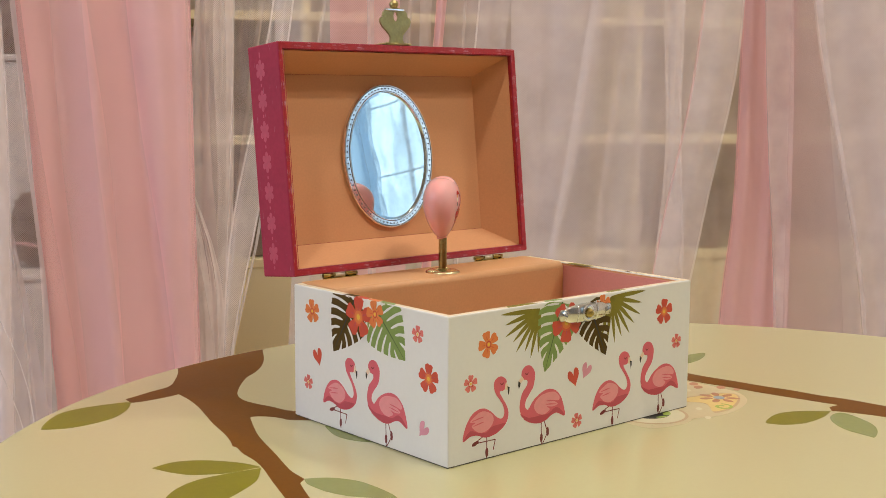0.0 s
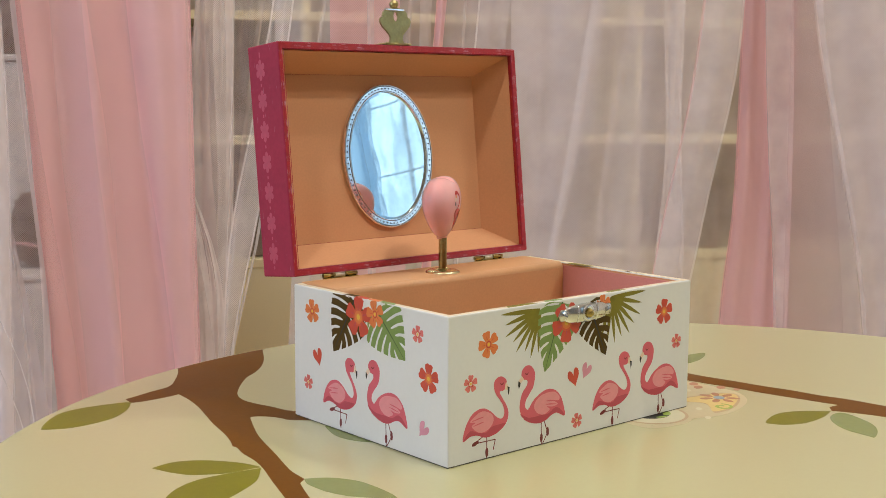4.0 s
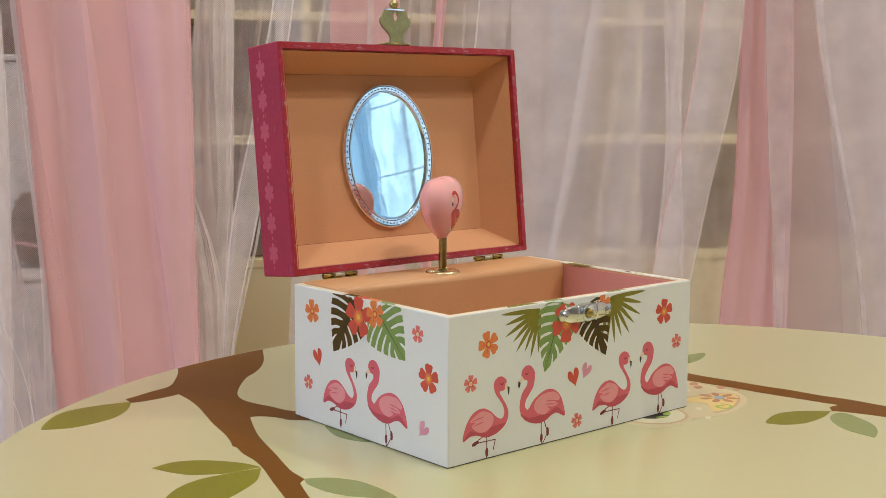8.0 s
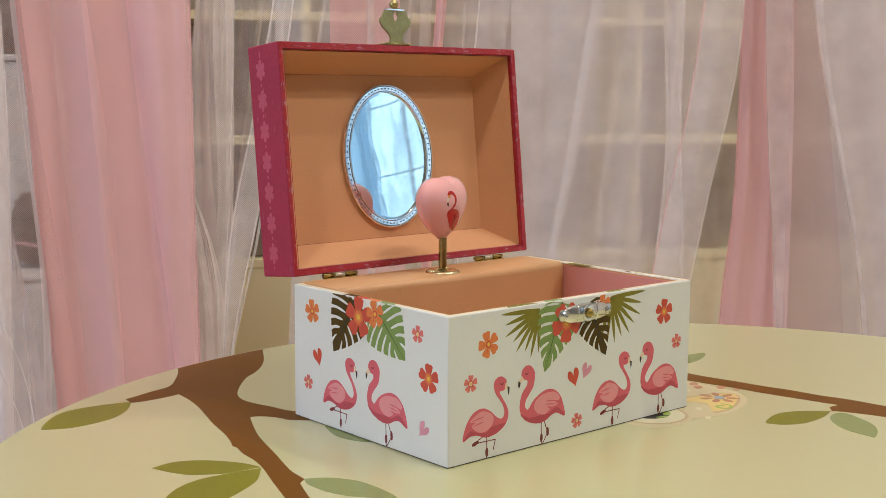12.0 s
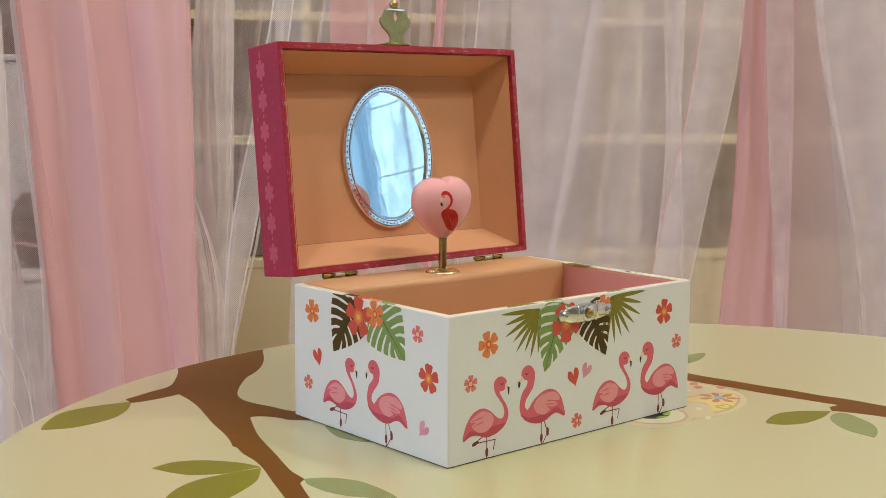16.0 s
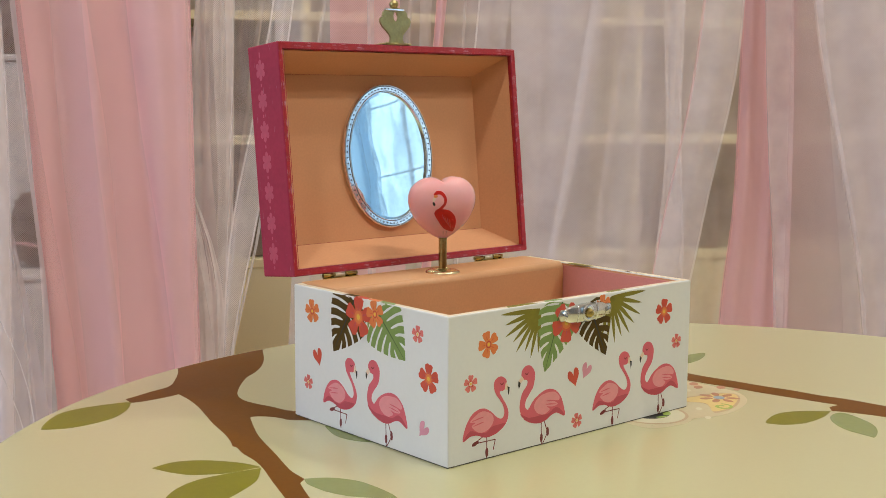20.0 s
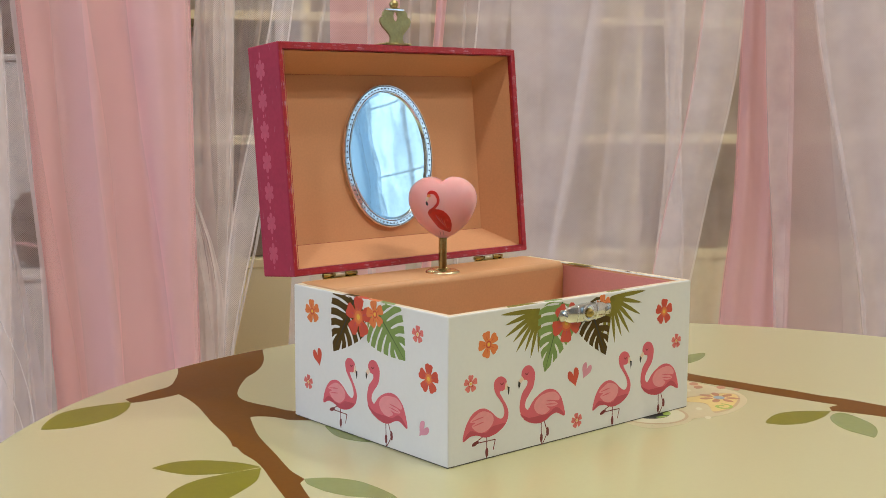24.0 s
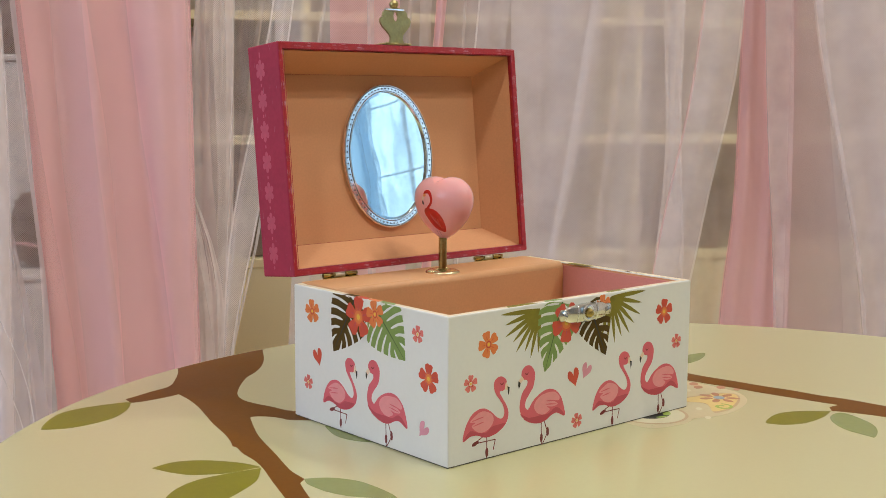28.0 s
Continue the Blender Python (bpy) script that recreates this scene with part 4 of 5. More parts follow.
# ------------------------------------------------------------------ the musical box
W, D, H = 158.3, 111.6, 64.0
WALL = 4.0
music_box = thing("music_box", pose(0, 0, T), "white musical jewellery box printed with pink flamingos, crimson lid open", "music box")
shell = open_box(W / 1000, D / 1000, H / 1000, WALL / 1000, 0.004, 0.0006)
for v in shell.verts:
    v.co.z = max(v.co.z, 0.0005)
body = part("body", shell, [M_WHITE, M_EDGE, M_PEACHBOX], music_box, "white paper-covered box body")
# thin dark sheet, added to draw the contact shadow along the bottom edge
part("base_sheet", block(0.0003, W / 1000 - 0.0003, 0.0003, D / 1000 - 0.0003, 0.0, 0.0007), M_CONTACT, music_box, "dark sheet under the box in place of its contact shadow")

# lining: each sheet of paper on the inside
COVER_Y = 81.0
part("lining", block(0.004, 0.0047, 0.0048, COVER_Y / 1000, 0.004, 0.0632), M_PEACHBOX, music_box, "peach paper lining")
part("lining", block(0.0048, W / 1000 - 0.0048, 0.004, 0.0047, 0.004, 0.0632), M_PEACHBOX, music_box, "peach paper lining")
part("lining", block(W / 1000 - 0.0047, W / 1000 - 0.004, 0.0048, D / 1000 - 0.005, 0.004, 0.0625), M_PINKLINE, music_box, "pink paper lining")
part("lining", block(0.005, W / 1000 - 0.005, 0.005, COVER_Y / 1000 - 0.001, 0.004, 0.0047), M_PEACHBOX, music_box, "peach paper lining")
bm = block(0.0042, W / 1000 - 0.0056, COVER_Y / 1000, D / 1000 - 0.0005, 0.0045, 0.0645)
bmesh.ops.bevel(bm, geom=[e for e in bm.edges if all(v.co.z > 0.06 and v.co.y < 0.09 for v in e.verts)], offset=0.003, segments=4, affect="EDGES", profile=0.5)
cover = part("mechanism_cover", bm, M_PEACHBOX, music_box, "peach paper cover over the movement")
for p in cover.data.polygons:
    p.use_smooth = min(abs(p.normal.y), abs(p.normal.z)) > 0.01      # the rounded front edge only


# prints -----------------------------------------------------------
FRONT = basis((1, 0, 0), (0, 0, 1), (0, -1, 0), (0, 0, 0))               # x along the front, y up, z outward
LEFT = basis((0, -1, 0), (0, 0, 1), (-1, 0, 0), (0, D / 1000, 0))        # x from the back to the front


def at(face, x, y, turn=0.0, size=1.0, flip=1):
    return face @ Matrix.Translation((x / 1000, y / 1000, 0)) @ Matrix.Rotation(radians(turn), 4, "Z") @ Matrix.Diagonal((size * flip, size, 1, 1))


A_BODY = [(-13.9, 10), (-12.4, 16.1), (-9.3, 20.4), (-5.7, 22.3), (-1.8, 22.4), (1.9, 20.5), (6, 17.1), (8.7, 16.4), (10, 18.4), (9.2, 21.8), (7.1, 24.8), (4.4, 28.3), (3.6, 32.1),
          (5.2, 34.3), (7.9, 34.8), (10.6, 33.2), (11.4, 30.4), (9.4, 28.5), (7, 28.1), (9.1, 24.8), (11.6, 20.9), (12.4, 17.5), (11.1, 13.9), (7.4, 11.1), (2.8, 9.7), (-1.5, 9.7), (-5.5, 11.2), (-9.7, 11.5)]
A_WING = [(2.6, 19.2), (-1.5, 21.1), (-5.1, 20.9), (-9.9, 17.9), (-6.9, 17.1), (-8.9, 15.7), (-5.9, 13), (-2.2, 12.1), (1.4, 13.4), (3.6, 16.2)]
A_BELLY = [(-13.7, 10.1), (-9.8, 13.9), (-4.9, 12.3), (-0.6, 11.8), (2.7, 13.7), (6.7, 14), (10.8, 13.9), (7.4, 11.2), (2.8, 9.8), (-1.5, 9.8), (-5.5, 11.3), (-9.7, 11.6)]
B_BODY = [(14.6, 10.9), (13.7, 16), (11.7, 20.5), (8.3, 23.6), (3.9, 24.8), (-0.7, 23.8), (-5.3, 21.2), (-7.7, 18.5), (-9, 17.5), (-10.5, 19), (-10.2, 21.5), (-8.2, 24.2), (-5.8, 27.1), (-4.8, 30.8), (-4.9, 33.8),
          (-7.1, 36.7), (-9.9, 37.3), (-12.3, 35.9), (-13, 33.3), (-11.5, 31.3), (-9.4, 30.7), (-9.7, 28.5), (-12.4, 25.4), (-13.7, 21.3), (-13.6, 17.5), (-11.4, 13.8), (-7.4, 11.4), (-2.1, 10.2), (2.2, 10.7), (5.7, 12.4), (9.4, 13.1)]
B_WING = [(-4.9, 19.1), (-2.5, 21.8), (1.8, 23.1), (7.6, 23), (10.9, 20.4), (10.3, 18.7), (6.6, 19.3), (10, 17.2), (6.7, 16.4), (3.1, 17), (4.9, 15.4), (1.4, 13.7), (-2.2, 14.6), (-4.4, 16.5)]
B_BELLY = [(-13.3, 16.2), (-8.6, 13.9), (-4, 13.6), (-0.4, 13.7), (4.3, 13.7), (8.5, 15.8), (12.3, 13.9), (14.4, 11), (9.4, 13.2), (5.7, 12.5), (2.2, 10.8), (-2.1, 10.3), (-7.4, 11.5), (-11.4, 13.9)]


def flamingo(outline, wing, belly, beak, tip, eye, legs, knees):
    """A printed flamingo on the front of the box; returns it for its repeats."""
    f = part("flamingo_print", prism(curve(outline, True, 4), 0.14), M_FLAM, music_box, "printed pink flamingo", FRONT)
    part("belly", prism(curve(belly, True, 3), 0.20), M_FLAMDARK, f)
    part("wing", prism(curve(wing, True, 4), 0.24), M_FLAMLIGHT, f)
    for q in range(2):
        w0 = wing[len(wing) // 2 + q * 2 - 2]
        part("feather_line", prism(stroke([(w0[0] * 0.9, w0[1]), (w0[0] * 0.5, w0[1] + 0.6), (w0[0] * 0.22, w0[1] + 0.9)], (0.2, 0.6, 0.15), 4), 0.27), M_FLAM, f)
    part("beak", prism(beak, 0.18), M_CREAMBEAK, f)
    part("beak_tip", prism(tip, 0.22), M_BLACK, f)
    part("eyelid", prism(stroke([(eye[0] - 1.1, eye[1] + 0.3), (eye[0], eye[1] - 0.4), (eye[0] + 1.1, eye[1] + 0.3)], (0.15, 0.8, 0.15), 4), 0.22), M_EYELID, f)
    for line in legs:
        part("leg", prism(stroke(line, (0.45, 0.45), 3), 0.10), M_MAROON, f)
    for x, y, turn in knees:
        part("knee", prism(oval(x, y, 0.85, 2.1, turn, 14), 0.16), M_MAROON, f)
    return f


fa = flamingo(A_BODY, A_WING, A_BELLY, [(10.6, 32.2), (12.7, 29.4), (11.8, 28.3), (10, 28.8)], [(11.5, 29.9), (12.8, 29.4), (12.8, 27.8), (12.3, 26.0), (11.9, 27.6)], (8.3, 31.6),
              [[(-0.2, 9.8), (-0.1, 3), (0, 0.3)], [(-2.5, 10.2), (-5, 9.2), (-7.1, 8)], [(-7.1, 8), (-1, 7.9), (4.8, 7.8)], [(4.8, 7.8), (4.2, 5.5), (3.6, 3.3)]], [(-0.1, 3, 0), (-6.8, 8, -70)])
fb = flamingo(B_BODY, B_WING, B_BELLY, [(-12.6, 33), (-14.6, 31.3), (-13.6, 29.8), (-11.5, 31.5)], [(-14.7, 31.2), (-13.5, 30.0), (-13.9, 28.8), (-14.5, 27.6), (-14.9, 29.4)], (-9.8, 33.8),
              [[(-0.3, 10.2), (-0.1, 3.1), (0, 0.2)], [(1.5, 10.8), (2.6, 8), (3.8, 5.3)], [(3.8, 5.3), (2.2, 2.6), (0.4, 0.2)]], [(-0.1, 3.3, 0), (3.8, 5.5, 4)])
fa.matrix_basis, fb.matrix_basis = at(FRONT, 22.2, 0), at(FRONT, 55.2, 0)
again(fa, music_box, at(FRONT, 102.3, 0.0))
again(fb, music_box, at(FRONT, 135.8, -0.1))
again(fa, music_box, at(LEFT, D - 74.4, 1.2, 0, 0.985))
again(fb, music_box, at(LEFT, D - 40.9, 0.6, 0, 0.99))


def flower(face, x, y, r, petal, middle, turn=0.0, lift=0.0):
    """A five-petalled printed flower."""
    pts = []
    for k in range(5):
        a0 = radians(turn + 90 + 72 * k)
        for da, rr in ((-35, 0.30), (-31, 0.62), (-26, 0.92), (-14, 0.97), (-3, 0.93), (8, 1.0), (20, 0.95), (28, 0.72), (35, 0.30)):
            pts.append((x + r * rr * math.cos(a0 + radians(da)), y + r * rr * math.sin(a0 + radians(da))))
    f = part("flower_print", prism(pts, 0.16 + lift), petal, music_box, "", face)
    glow = {M_RED: ((0.40, M_BLUSH), (0.30, M_ORANGE), (0.20, M_AMBER), (0.13, middle)), M_ORANGE: ((0.36, M_AMBER), (0.26, M_RED), (0.17, M_AMBER), (0.11, middle)), M_CORAL: ((0.34, M_RED), (0.24, M_CREAMBEAK), (0.12, middle))}[petal]
    for k, (part_r, m) in enumerate(glow):
        part("flower_ring", prism(oval(x, y, r * part_r, r * part_r * 1.08, 0, 16), 0.18 + 0.02 * k + lift), m, f)
    for k in range(5):
        a = radians(turn + 92 + 72 * k)
        part("petal_vein", prism(stroke([(x + r * q * math.cos(a), y + r * q * math.sin(a)) for q in (0.30, 0.5, 0.66)], (0.10 * r, 0.05 * r, 0.01 * r), 3), 0.18 + lift), {M_RED: M_FLAMDARK, M_ORANGE: M_BLUSH, M_CORAL: M_RED}[petal], f)


def heart_shape(x, y, s, turn):
    c, n = math.cos(radians(turn)), math.sin(radians(turn))
    res = []
    for i in range(28):
        a = 2 * math.pi * i / 28
        u, v = s * math.sin(a) ** 3 * 0.8, s * (13 * math.cos(a) - 5 * math.cos(2 * a) - 2 * math.cos(3 * a) - math.cos(4 * a)) / 15
        if v > 0:
            v -= 0.3 * s * math.exp(-(u / (0.22 * s)) ** 2)
        res.append((x + u * c - v * n, y + u * n + v * c))
    return res


def heart_print(face, x, y, s, turn, material):
    part("heart_print", prism(heart_shape(x, y, s, turn), 0.16), material, music_box, "", face)


def monstera(face, base, tip, width, material, rib, slits=4, lift=0.0):
    """A split leaf: one outline with deep slits on both sides, and its mid rib."""
    a, b = Vector(base), Vector(tip)
    d, length = (b - a).normalized(), (b - a).length
    nrm = Vector((-d.y, d.x))

    def edge(t, side):
        w = width / 2 * 1.02 * min(1.0, (t + 0.05) / 0.27) ** 0.5 * (1 - max(0.0, (t - 0.22) / 0.78) ** 1.5)
        if t > 0.98:
            w = 0
        return a + d * (t * length) + nrm * side * w

    sides, gap = [], 0.70 / (slits - 1)
    for side in (1, -1):
        line = [edge(0.0, side)]
        for k in range(slits):
            t = 0.14 + gap * k
            line += [edge(t - 0.45 * gap, side), edge(t - 0.22 * gap, side)]
            o1, o2 = edge(t, side), edge(t + 0.38 * gap, side)
            root = a + d * (max(0.03, t - 0.85 * gap) * length) + nrm * side * width * 0.08
            bow = -d * 0.018 * length
            line += [o1, o1.lerp(root, 0.35) + bow, o1.lerp(root, 0.7) + bow, root, root + d * 0.022 * length, o2.lerp(root, 0.6) + d * 0.02 * length + bow, o2.lerp(root, 0.3) + bow, o2]
        line += [edge(0.92, side), edge(0.96, side)]
        sides.append(line)
    sides = [[Vector((p.x, min(p.y, 63.6 - 0.001 * i))) for i, p in enumerate(q)] for q in sides]
    pts = sides[0] + [b] + sides[1][::-1]
    f = part("leaf_print", prism(curve(pts, True, 2), 0.12 + lift), material, music_box, "", face)
    part("leaf_rib", prism(stroke([a, a.lerp(b, 0.5), b], (0.9, 0.6, 0.1), 3), 0.16 + lift), rib, f)


def palm(face, x, y, first, last, count, reach, material, lift=0.0):
    """A fan of pointed leaflets from one point."""
    f = None
    for k in range(count):
        t = k / (count - 1)
        a = radians(first + (last - first) * t)
        r = reach[0] + (reach[1] - reach[0]) * t + (reach[2] if k % 2 else 0)
        tip = (x + r * math.cos(a), y + r * math.sin(a))
        tip = (tip[0], min(tip[1], 63.3))
        mid = (x + r * 0.5 * math.cos(a), min(y + r * 0.5 * math.sin(a), 63.0))
        leaf = prism(stroke([(x, y), mid, tip], (1.4, 1.7, 2.1, 2.0, 1.2, 0.1), 4), 0.08 + 0.02 * (k % 3) + lift)
        if f is None:
            f = part("palm_print", leaf, material, music_box, "printed olive palm fan", face)
        else:
            part("leaflet", leaf, material, f)


# front
palm(FRONT, 53.0, 61.0, 179, 268, 8, (23.5, 21, -2.0), M_PALM)
palm(FRONT, 99.6, 61.5, 250, 362, 9, (21, 24, -1.5), M_PALM)
monstera(FRONT, (67.0, 63.0), (56.5, 32.8), 25, M_MONSTERA, M_MONSRIB, 6, 0.04)
monstera(FRONT, (84.5, 60.5), (96.6, 35.0), 23, M_DARKLEAF, M_BLACK, 6, 0.06)
flower(FRONT, 69.9, 53.5, 9.5, M_RED, M_YELLOW, 180, 0.1)
flower(FRONT, 94.1, 58.5, 5.2, M_ORANGE, M_YELLOW, 10, 0.1)
flower(FRONT, 22.5, 49.7, 6.0, M_ORANGE, M_YELLOW, 20)
flower(FRONT, 12.5, 34.2, 3.9, M_CORAL, M_YELLOW, 0)
flower(FRONT, 77.9, 7.2, 3.6, M_CORAL, M_YELLOW, 10)
flower(FRONT, 138.1, 50.6, 6.4, M_RED, M_YELLOW, 0)
flower(FRONT, 148.1, 34.8, 3.7, M_CORAL, M_YELLOW, 0)
heart_print(FRONT, 75.3, 28.0, 4.6, 17, M_RED)
heart_print(FRONT, 83.6, 29.8, 4.0, -28, M_LILAC)
# left side
monstera(LEFT, (D - 63.5, 63.0), (D - 79.8, 36.6), 28.5, M_DARKLEAF, M_BLACK, 6)
monstera(LEFT, (D - 48.5, 61.0), (D - 27.9, 41.0), 30, M_MONSTERA, M_MONSRIB, 6, 0.03)
flower(LEFT, D - 60.8, 55.2, 9.4, M_RED, M_YELLOW, 0, 0.1)
flower(LEFT, D - 48.8, 58.2, 6.3, M_ORANGE, M_YELLOW, 15, 0.14)
flower(LEFT, D - 96.5, 52.9, 5.8, M_ORANGE, M_YELLOW, 10)
flower(LEFT, D - 100.1, 18.5, 3.6, M_CORAL, M_YELLOW, 0)
flower(LEFT, D - 19.6, 53.8, 3.9, M_CORAL, M_YELLOW, 0)
flower(LEFT, D - 12.4, 36.0, 6.6, M_RED, M_YELLOW, 0)
heart_print(LEFT, D - 92.3, 32.3, 4.4, 20, M_RED)
heart_print(LEFT, D - 15.6, 13.6, 4.0, -38, M_LILAC)

# prints that run over onto the rim
RIM = pose(0, 0, H / 1000)
for pts, mt in (([(153.2, 78), (156.4, 77), (156.6, 62), (155, 61.5), (153, 66), (152.6, 74)], M_PALM), ([(155, 41), (156.6, 40), (155.4, 35), (154.6, 36)], M_DARKLEAF), ([(155, 33), (156.2, 32.6), (155.6, 29.5)], M_PALM),
                ([(47, 108.6), (56, 108.7), (55, 111), (48, 111)], M_PALM), ([(0.4, 73), (3.2, 72), (3.4, 64), (0.5, 64)], M_DARKLEAF), ([(0.5, 63.5), (3.3, 63.5), (3.2, 56), (0.4, 55)], M_RED), ([(0.5, 54), (3.3, 55), (3.2, 48), (0.4, 47)], M_ORANGE), ([(0.5, 46), (3.3, 47), (3.2, 38), (0.4, 36)], M_MONSTERA),
                ([(34, 0.5), (36, 3.2), (50, 3.0), (52, 0.5)], M_PALM), ([(57, 0.5), (58, 3.0), (66, 3.0), (68, 0.5)], M_MONSTERA), ([(98, 0.5), (99, 3.0), (108, 3.2), (110, 0.5)], M_PALM)):
    part("rim_print", prism(pts, 0.14), mt, music_box, "", RIM)

# catch plate on the front
catch_m = FRONT @ pose(0.0818, 0.0567, 0)
pl = [(-17.6, 0), (-16.2, 2.6), (-13.4, 2.7), (-10.8, 3.7), (-6, 4.1), (0, 4.3), (6, 4.1), (10.8, 3.7), (13.4, 2.7), (16.2, 2.6), (17.6, 0)]
side = curve([Vector(p) for p in pl], False, 4)
bm = bmesh.new()
rows = []
for p in side:
    swell = 1.0 + 1.3 * min(1.0, max(0.0, 1 - (abs(p[0]) - 4) / 9))        # flat ends, a rounded middle
    rows.append([bm.verts.new((p[0] / 1000, p[1] * math.sin(a) / 1000, (0.25 + swell * math.cos(a) ** 0.7 * min(1.0, p[1] / 2.5)) / 1000 if abs(math.cos(a)) > 1e-6 else 0.0)) for a in (math.pi * (k / 12 - 0.5) for k in range(13))])
for p, q in zip(rows, rows[1:]):
    for k in range(12):
        bm.faces.new((p[k], p[k + 1], q[k + 1], q[k]))
bmesh.ops.remove_doubles(bm, verts=bm.verts[:], dist=1e-6)
catch = part("catch_plate", bm, M_CATCH, music_box, "shiny silver catch plate with a swelling middle", catch_m, True)
for s_x in (-6.2, 6.2):
    part("band", tube([(s_x / 1000, 0.0039 * math.sin(a), 0.0004 + 0.0019 * math.cos(a) ** 0.7) for a in (math.pi * (k / 14 - 0.5) * 0.94 for k in range(15))], 0.00045, 8), M_SILVER, catch, smooth=True)
part("rosette", lathe([(0.0040, 0.0016), (0.0039, 0.0027), (0.0034, 0.0030), (0.0024, 0.0027), (0, 0.0027)], 28), M_CATCH, catch, smooth=True)
part("boss", lathe([(0.0022, 0.0024), (0.0021, 0.0034), (0.0016, 0.0042), (0.0009, 0.0046), (0, 0.0047)], 24), M_BRASS, catch, "brass turning knob", smooth=True)
for s in (-1, 1):
    scr = part("screw", lathe([(0.0019, 0.0009), (0.0017, 0.0015), (0.0010, 0.0017), (0, 0.00175)], 20), M_CATCH, catch, "", pose(s * 0.0142, 0, 0, 0, 0, 20 * s), smooth=True)
    part("slot", block(-0.0015, 0.0015, -0.0002, 0.0002, 0.0013, 0.0018), M_STUD, scr)

# lid ----------------------------------------------------------------
LEAN = radians(83.8)
UP, BEHIND = Vector((0, math.cos(LEAN), math.sin(LEAN))), Vector((0, math.sin(LEAN), -math.cos(LEAN)))
LW, LD, LH = 157.8, 111.8, 26.0
lid_m = pose(0.0003, (D + 0.1) / 1000, (H + 3.1) / 1000, 0, 0, 0.75) @ basis((1, 0, 0), UP, -BEHIND, (0, 0, 0))
lid_box = open_box(LW / 1000, LD / 1000, LH / 1000, (0.0026, 0.0034, 0.0034, 0.0036), 0.0015, 0.0007)
bmesh.ops.translate(lid_box, vec=(0, 0, -LH / 1000), verts=lid_box.verts)
lid = part("lid", lid_box, [M_CRIMSON, M_RIM, M_RIM], music_box, "crimson lid standing open, rubbed edges", lid_m)

IN = (12.0, 142.6, 13.8, 98.7)
OUTR = (2.65, LW - 3.55, 3.5, LD - 3.9)


def lid_lining(name, quad):
    bm = bmesh.new()
    v = [bm.verts.new(Vector(p) / 1000) for p in quad]
    f = bm.faces.new(v)
    g = bmesh.ops.extrude_face_region(bm, geom=[f])
    bmesh.ops.translate(bm, vec=(0, 0, -0.0006), verts=[x for x in g["geom"] if isinstance(x, bmesh.types.BMVert)])
    part(name, bm, M_PEACH, lid, "peach paper lining")


x0, x1, y0, y1 = IN
a0, a1, b0, b1 = OUTR
Z0, Z1 = -20.0, -2.6
g = 0.18      # open joint round the back sheet
lid_lining("lining", ((x0 + g, y0 + g, Z0), (x1 - g, y0 + g, Z0), (x1 - g, y1 - g, Z0), (x0 + g, y1 - g, Z0)))
lid_lining("lining", ((a0, b0, Z1), (a1, b0, Z1), (x1, y0, Z0), (x0, y0, Z0)))
lid_lining("lining", ((a1, b0, Z1), (a1, b1, Z1), (x1, y1, Z0), (x1, y0, Z0)))
lid_lining("lining", ((a1, b1, Z1), (a0, b1, Z1), (x0, y1, Z0), (x1, y1, Z0)))
lid_lining("lining", ((a0, b1, Z1), (a0, b0, Z1), (x0, y0, Z0), (x0, y1, Z0)))
# pale scuffs where the paper is rubbed along the edges
for i, w in ((0.45, 0.35), (1.5, 0.85), (2.9, 0.25)):
    for q in (((i, i), (LW - i, i), (LW - i - w, i + w), (i + w, i + w)), ((LW - i, i), (LW - i, LD - i), (LW - i - w, LD - i - w), (LW - i - w, i + w)),
              ((LW - i, LD - i), (i, LD - i), (i + w, LD - i - w), (LW - i - w, LD - i - w)), ((i, LD - i), (i, i), (i + w, i + w), (i + w, LD - i - w))):
        part("edge_scuff", prism(q, 0.10), M_SCUFF, lid, "pale rubbed paper edge")
# rose flowers printed round the sides of the lid
side_m = basis((0, 0, -1), (0, 1, 0), (-1, 0, 0), (0, 0, 0))
for k in range(7):
    y = 11.3 + 14.75 * k
    pts = []
    for i in range(48):
        a = 2 * math.pi * i / 48
        rr = 2.5 + 2.1 * abs(math.sin(3 * a)) ** 0.6
        pts.append((16.0 + rr * 0.86 * math.cos(a), y + rr * 1.12 * math.sin(a)))
    part("rose_print", prism(pts, 0.12), M_ROSE, lid, "", side_m)
    if k < 6:
        part("rose_dot", prism(oval(16.0, y + 7.4, 0.55, 0.8, 0, 12), 0.12), M_ROSE, lid, "", side_m)
part("rose_dot", prism(oval(16.0, 4.4, 0.55, 0.8, 0, 12), 0.12), M_ROSE, lid, "", side_m)
part("rose_dot", prism(oval(16.0, 107.0, 0.55, 1.6, 0, 12), 0.12), M_ROSE, lid, "", side_m)

# mirror
MX, MY = 78.0, 56.3
mirror_m = pose(MX / 1000, MY / 1000, Z0 / 1000)
RX, RY = 29.9, 37.6


def oval_ring(profile, n=96):
    """An oval moulding: (inset, height) pairs, in millimetres."""
    bm = bmesh.new()
    rings = [[bm.verts.new(((RX - i) * math.cos(2 * math.pi * k / n) / 1000, (RY - i) * math.sin(2 * math.pi * k / n) / 1000, z / 1000)) for k in range(n)] for i, z in profile]
    for p, q in zip(rings, rings[1:]):
        for k in range(n):
            bm.faces.new((p[k], p[(k + 1) % n], q[(k + 1) % n], q[k]))
    return bm


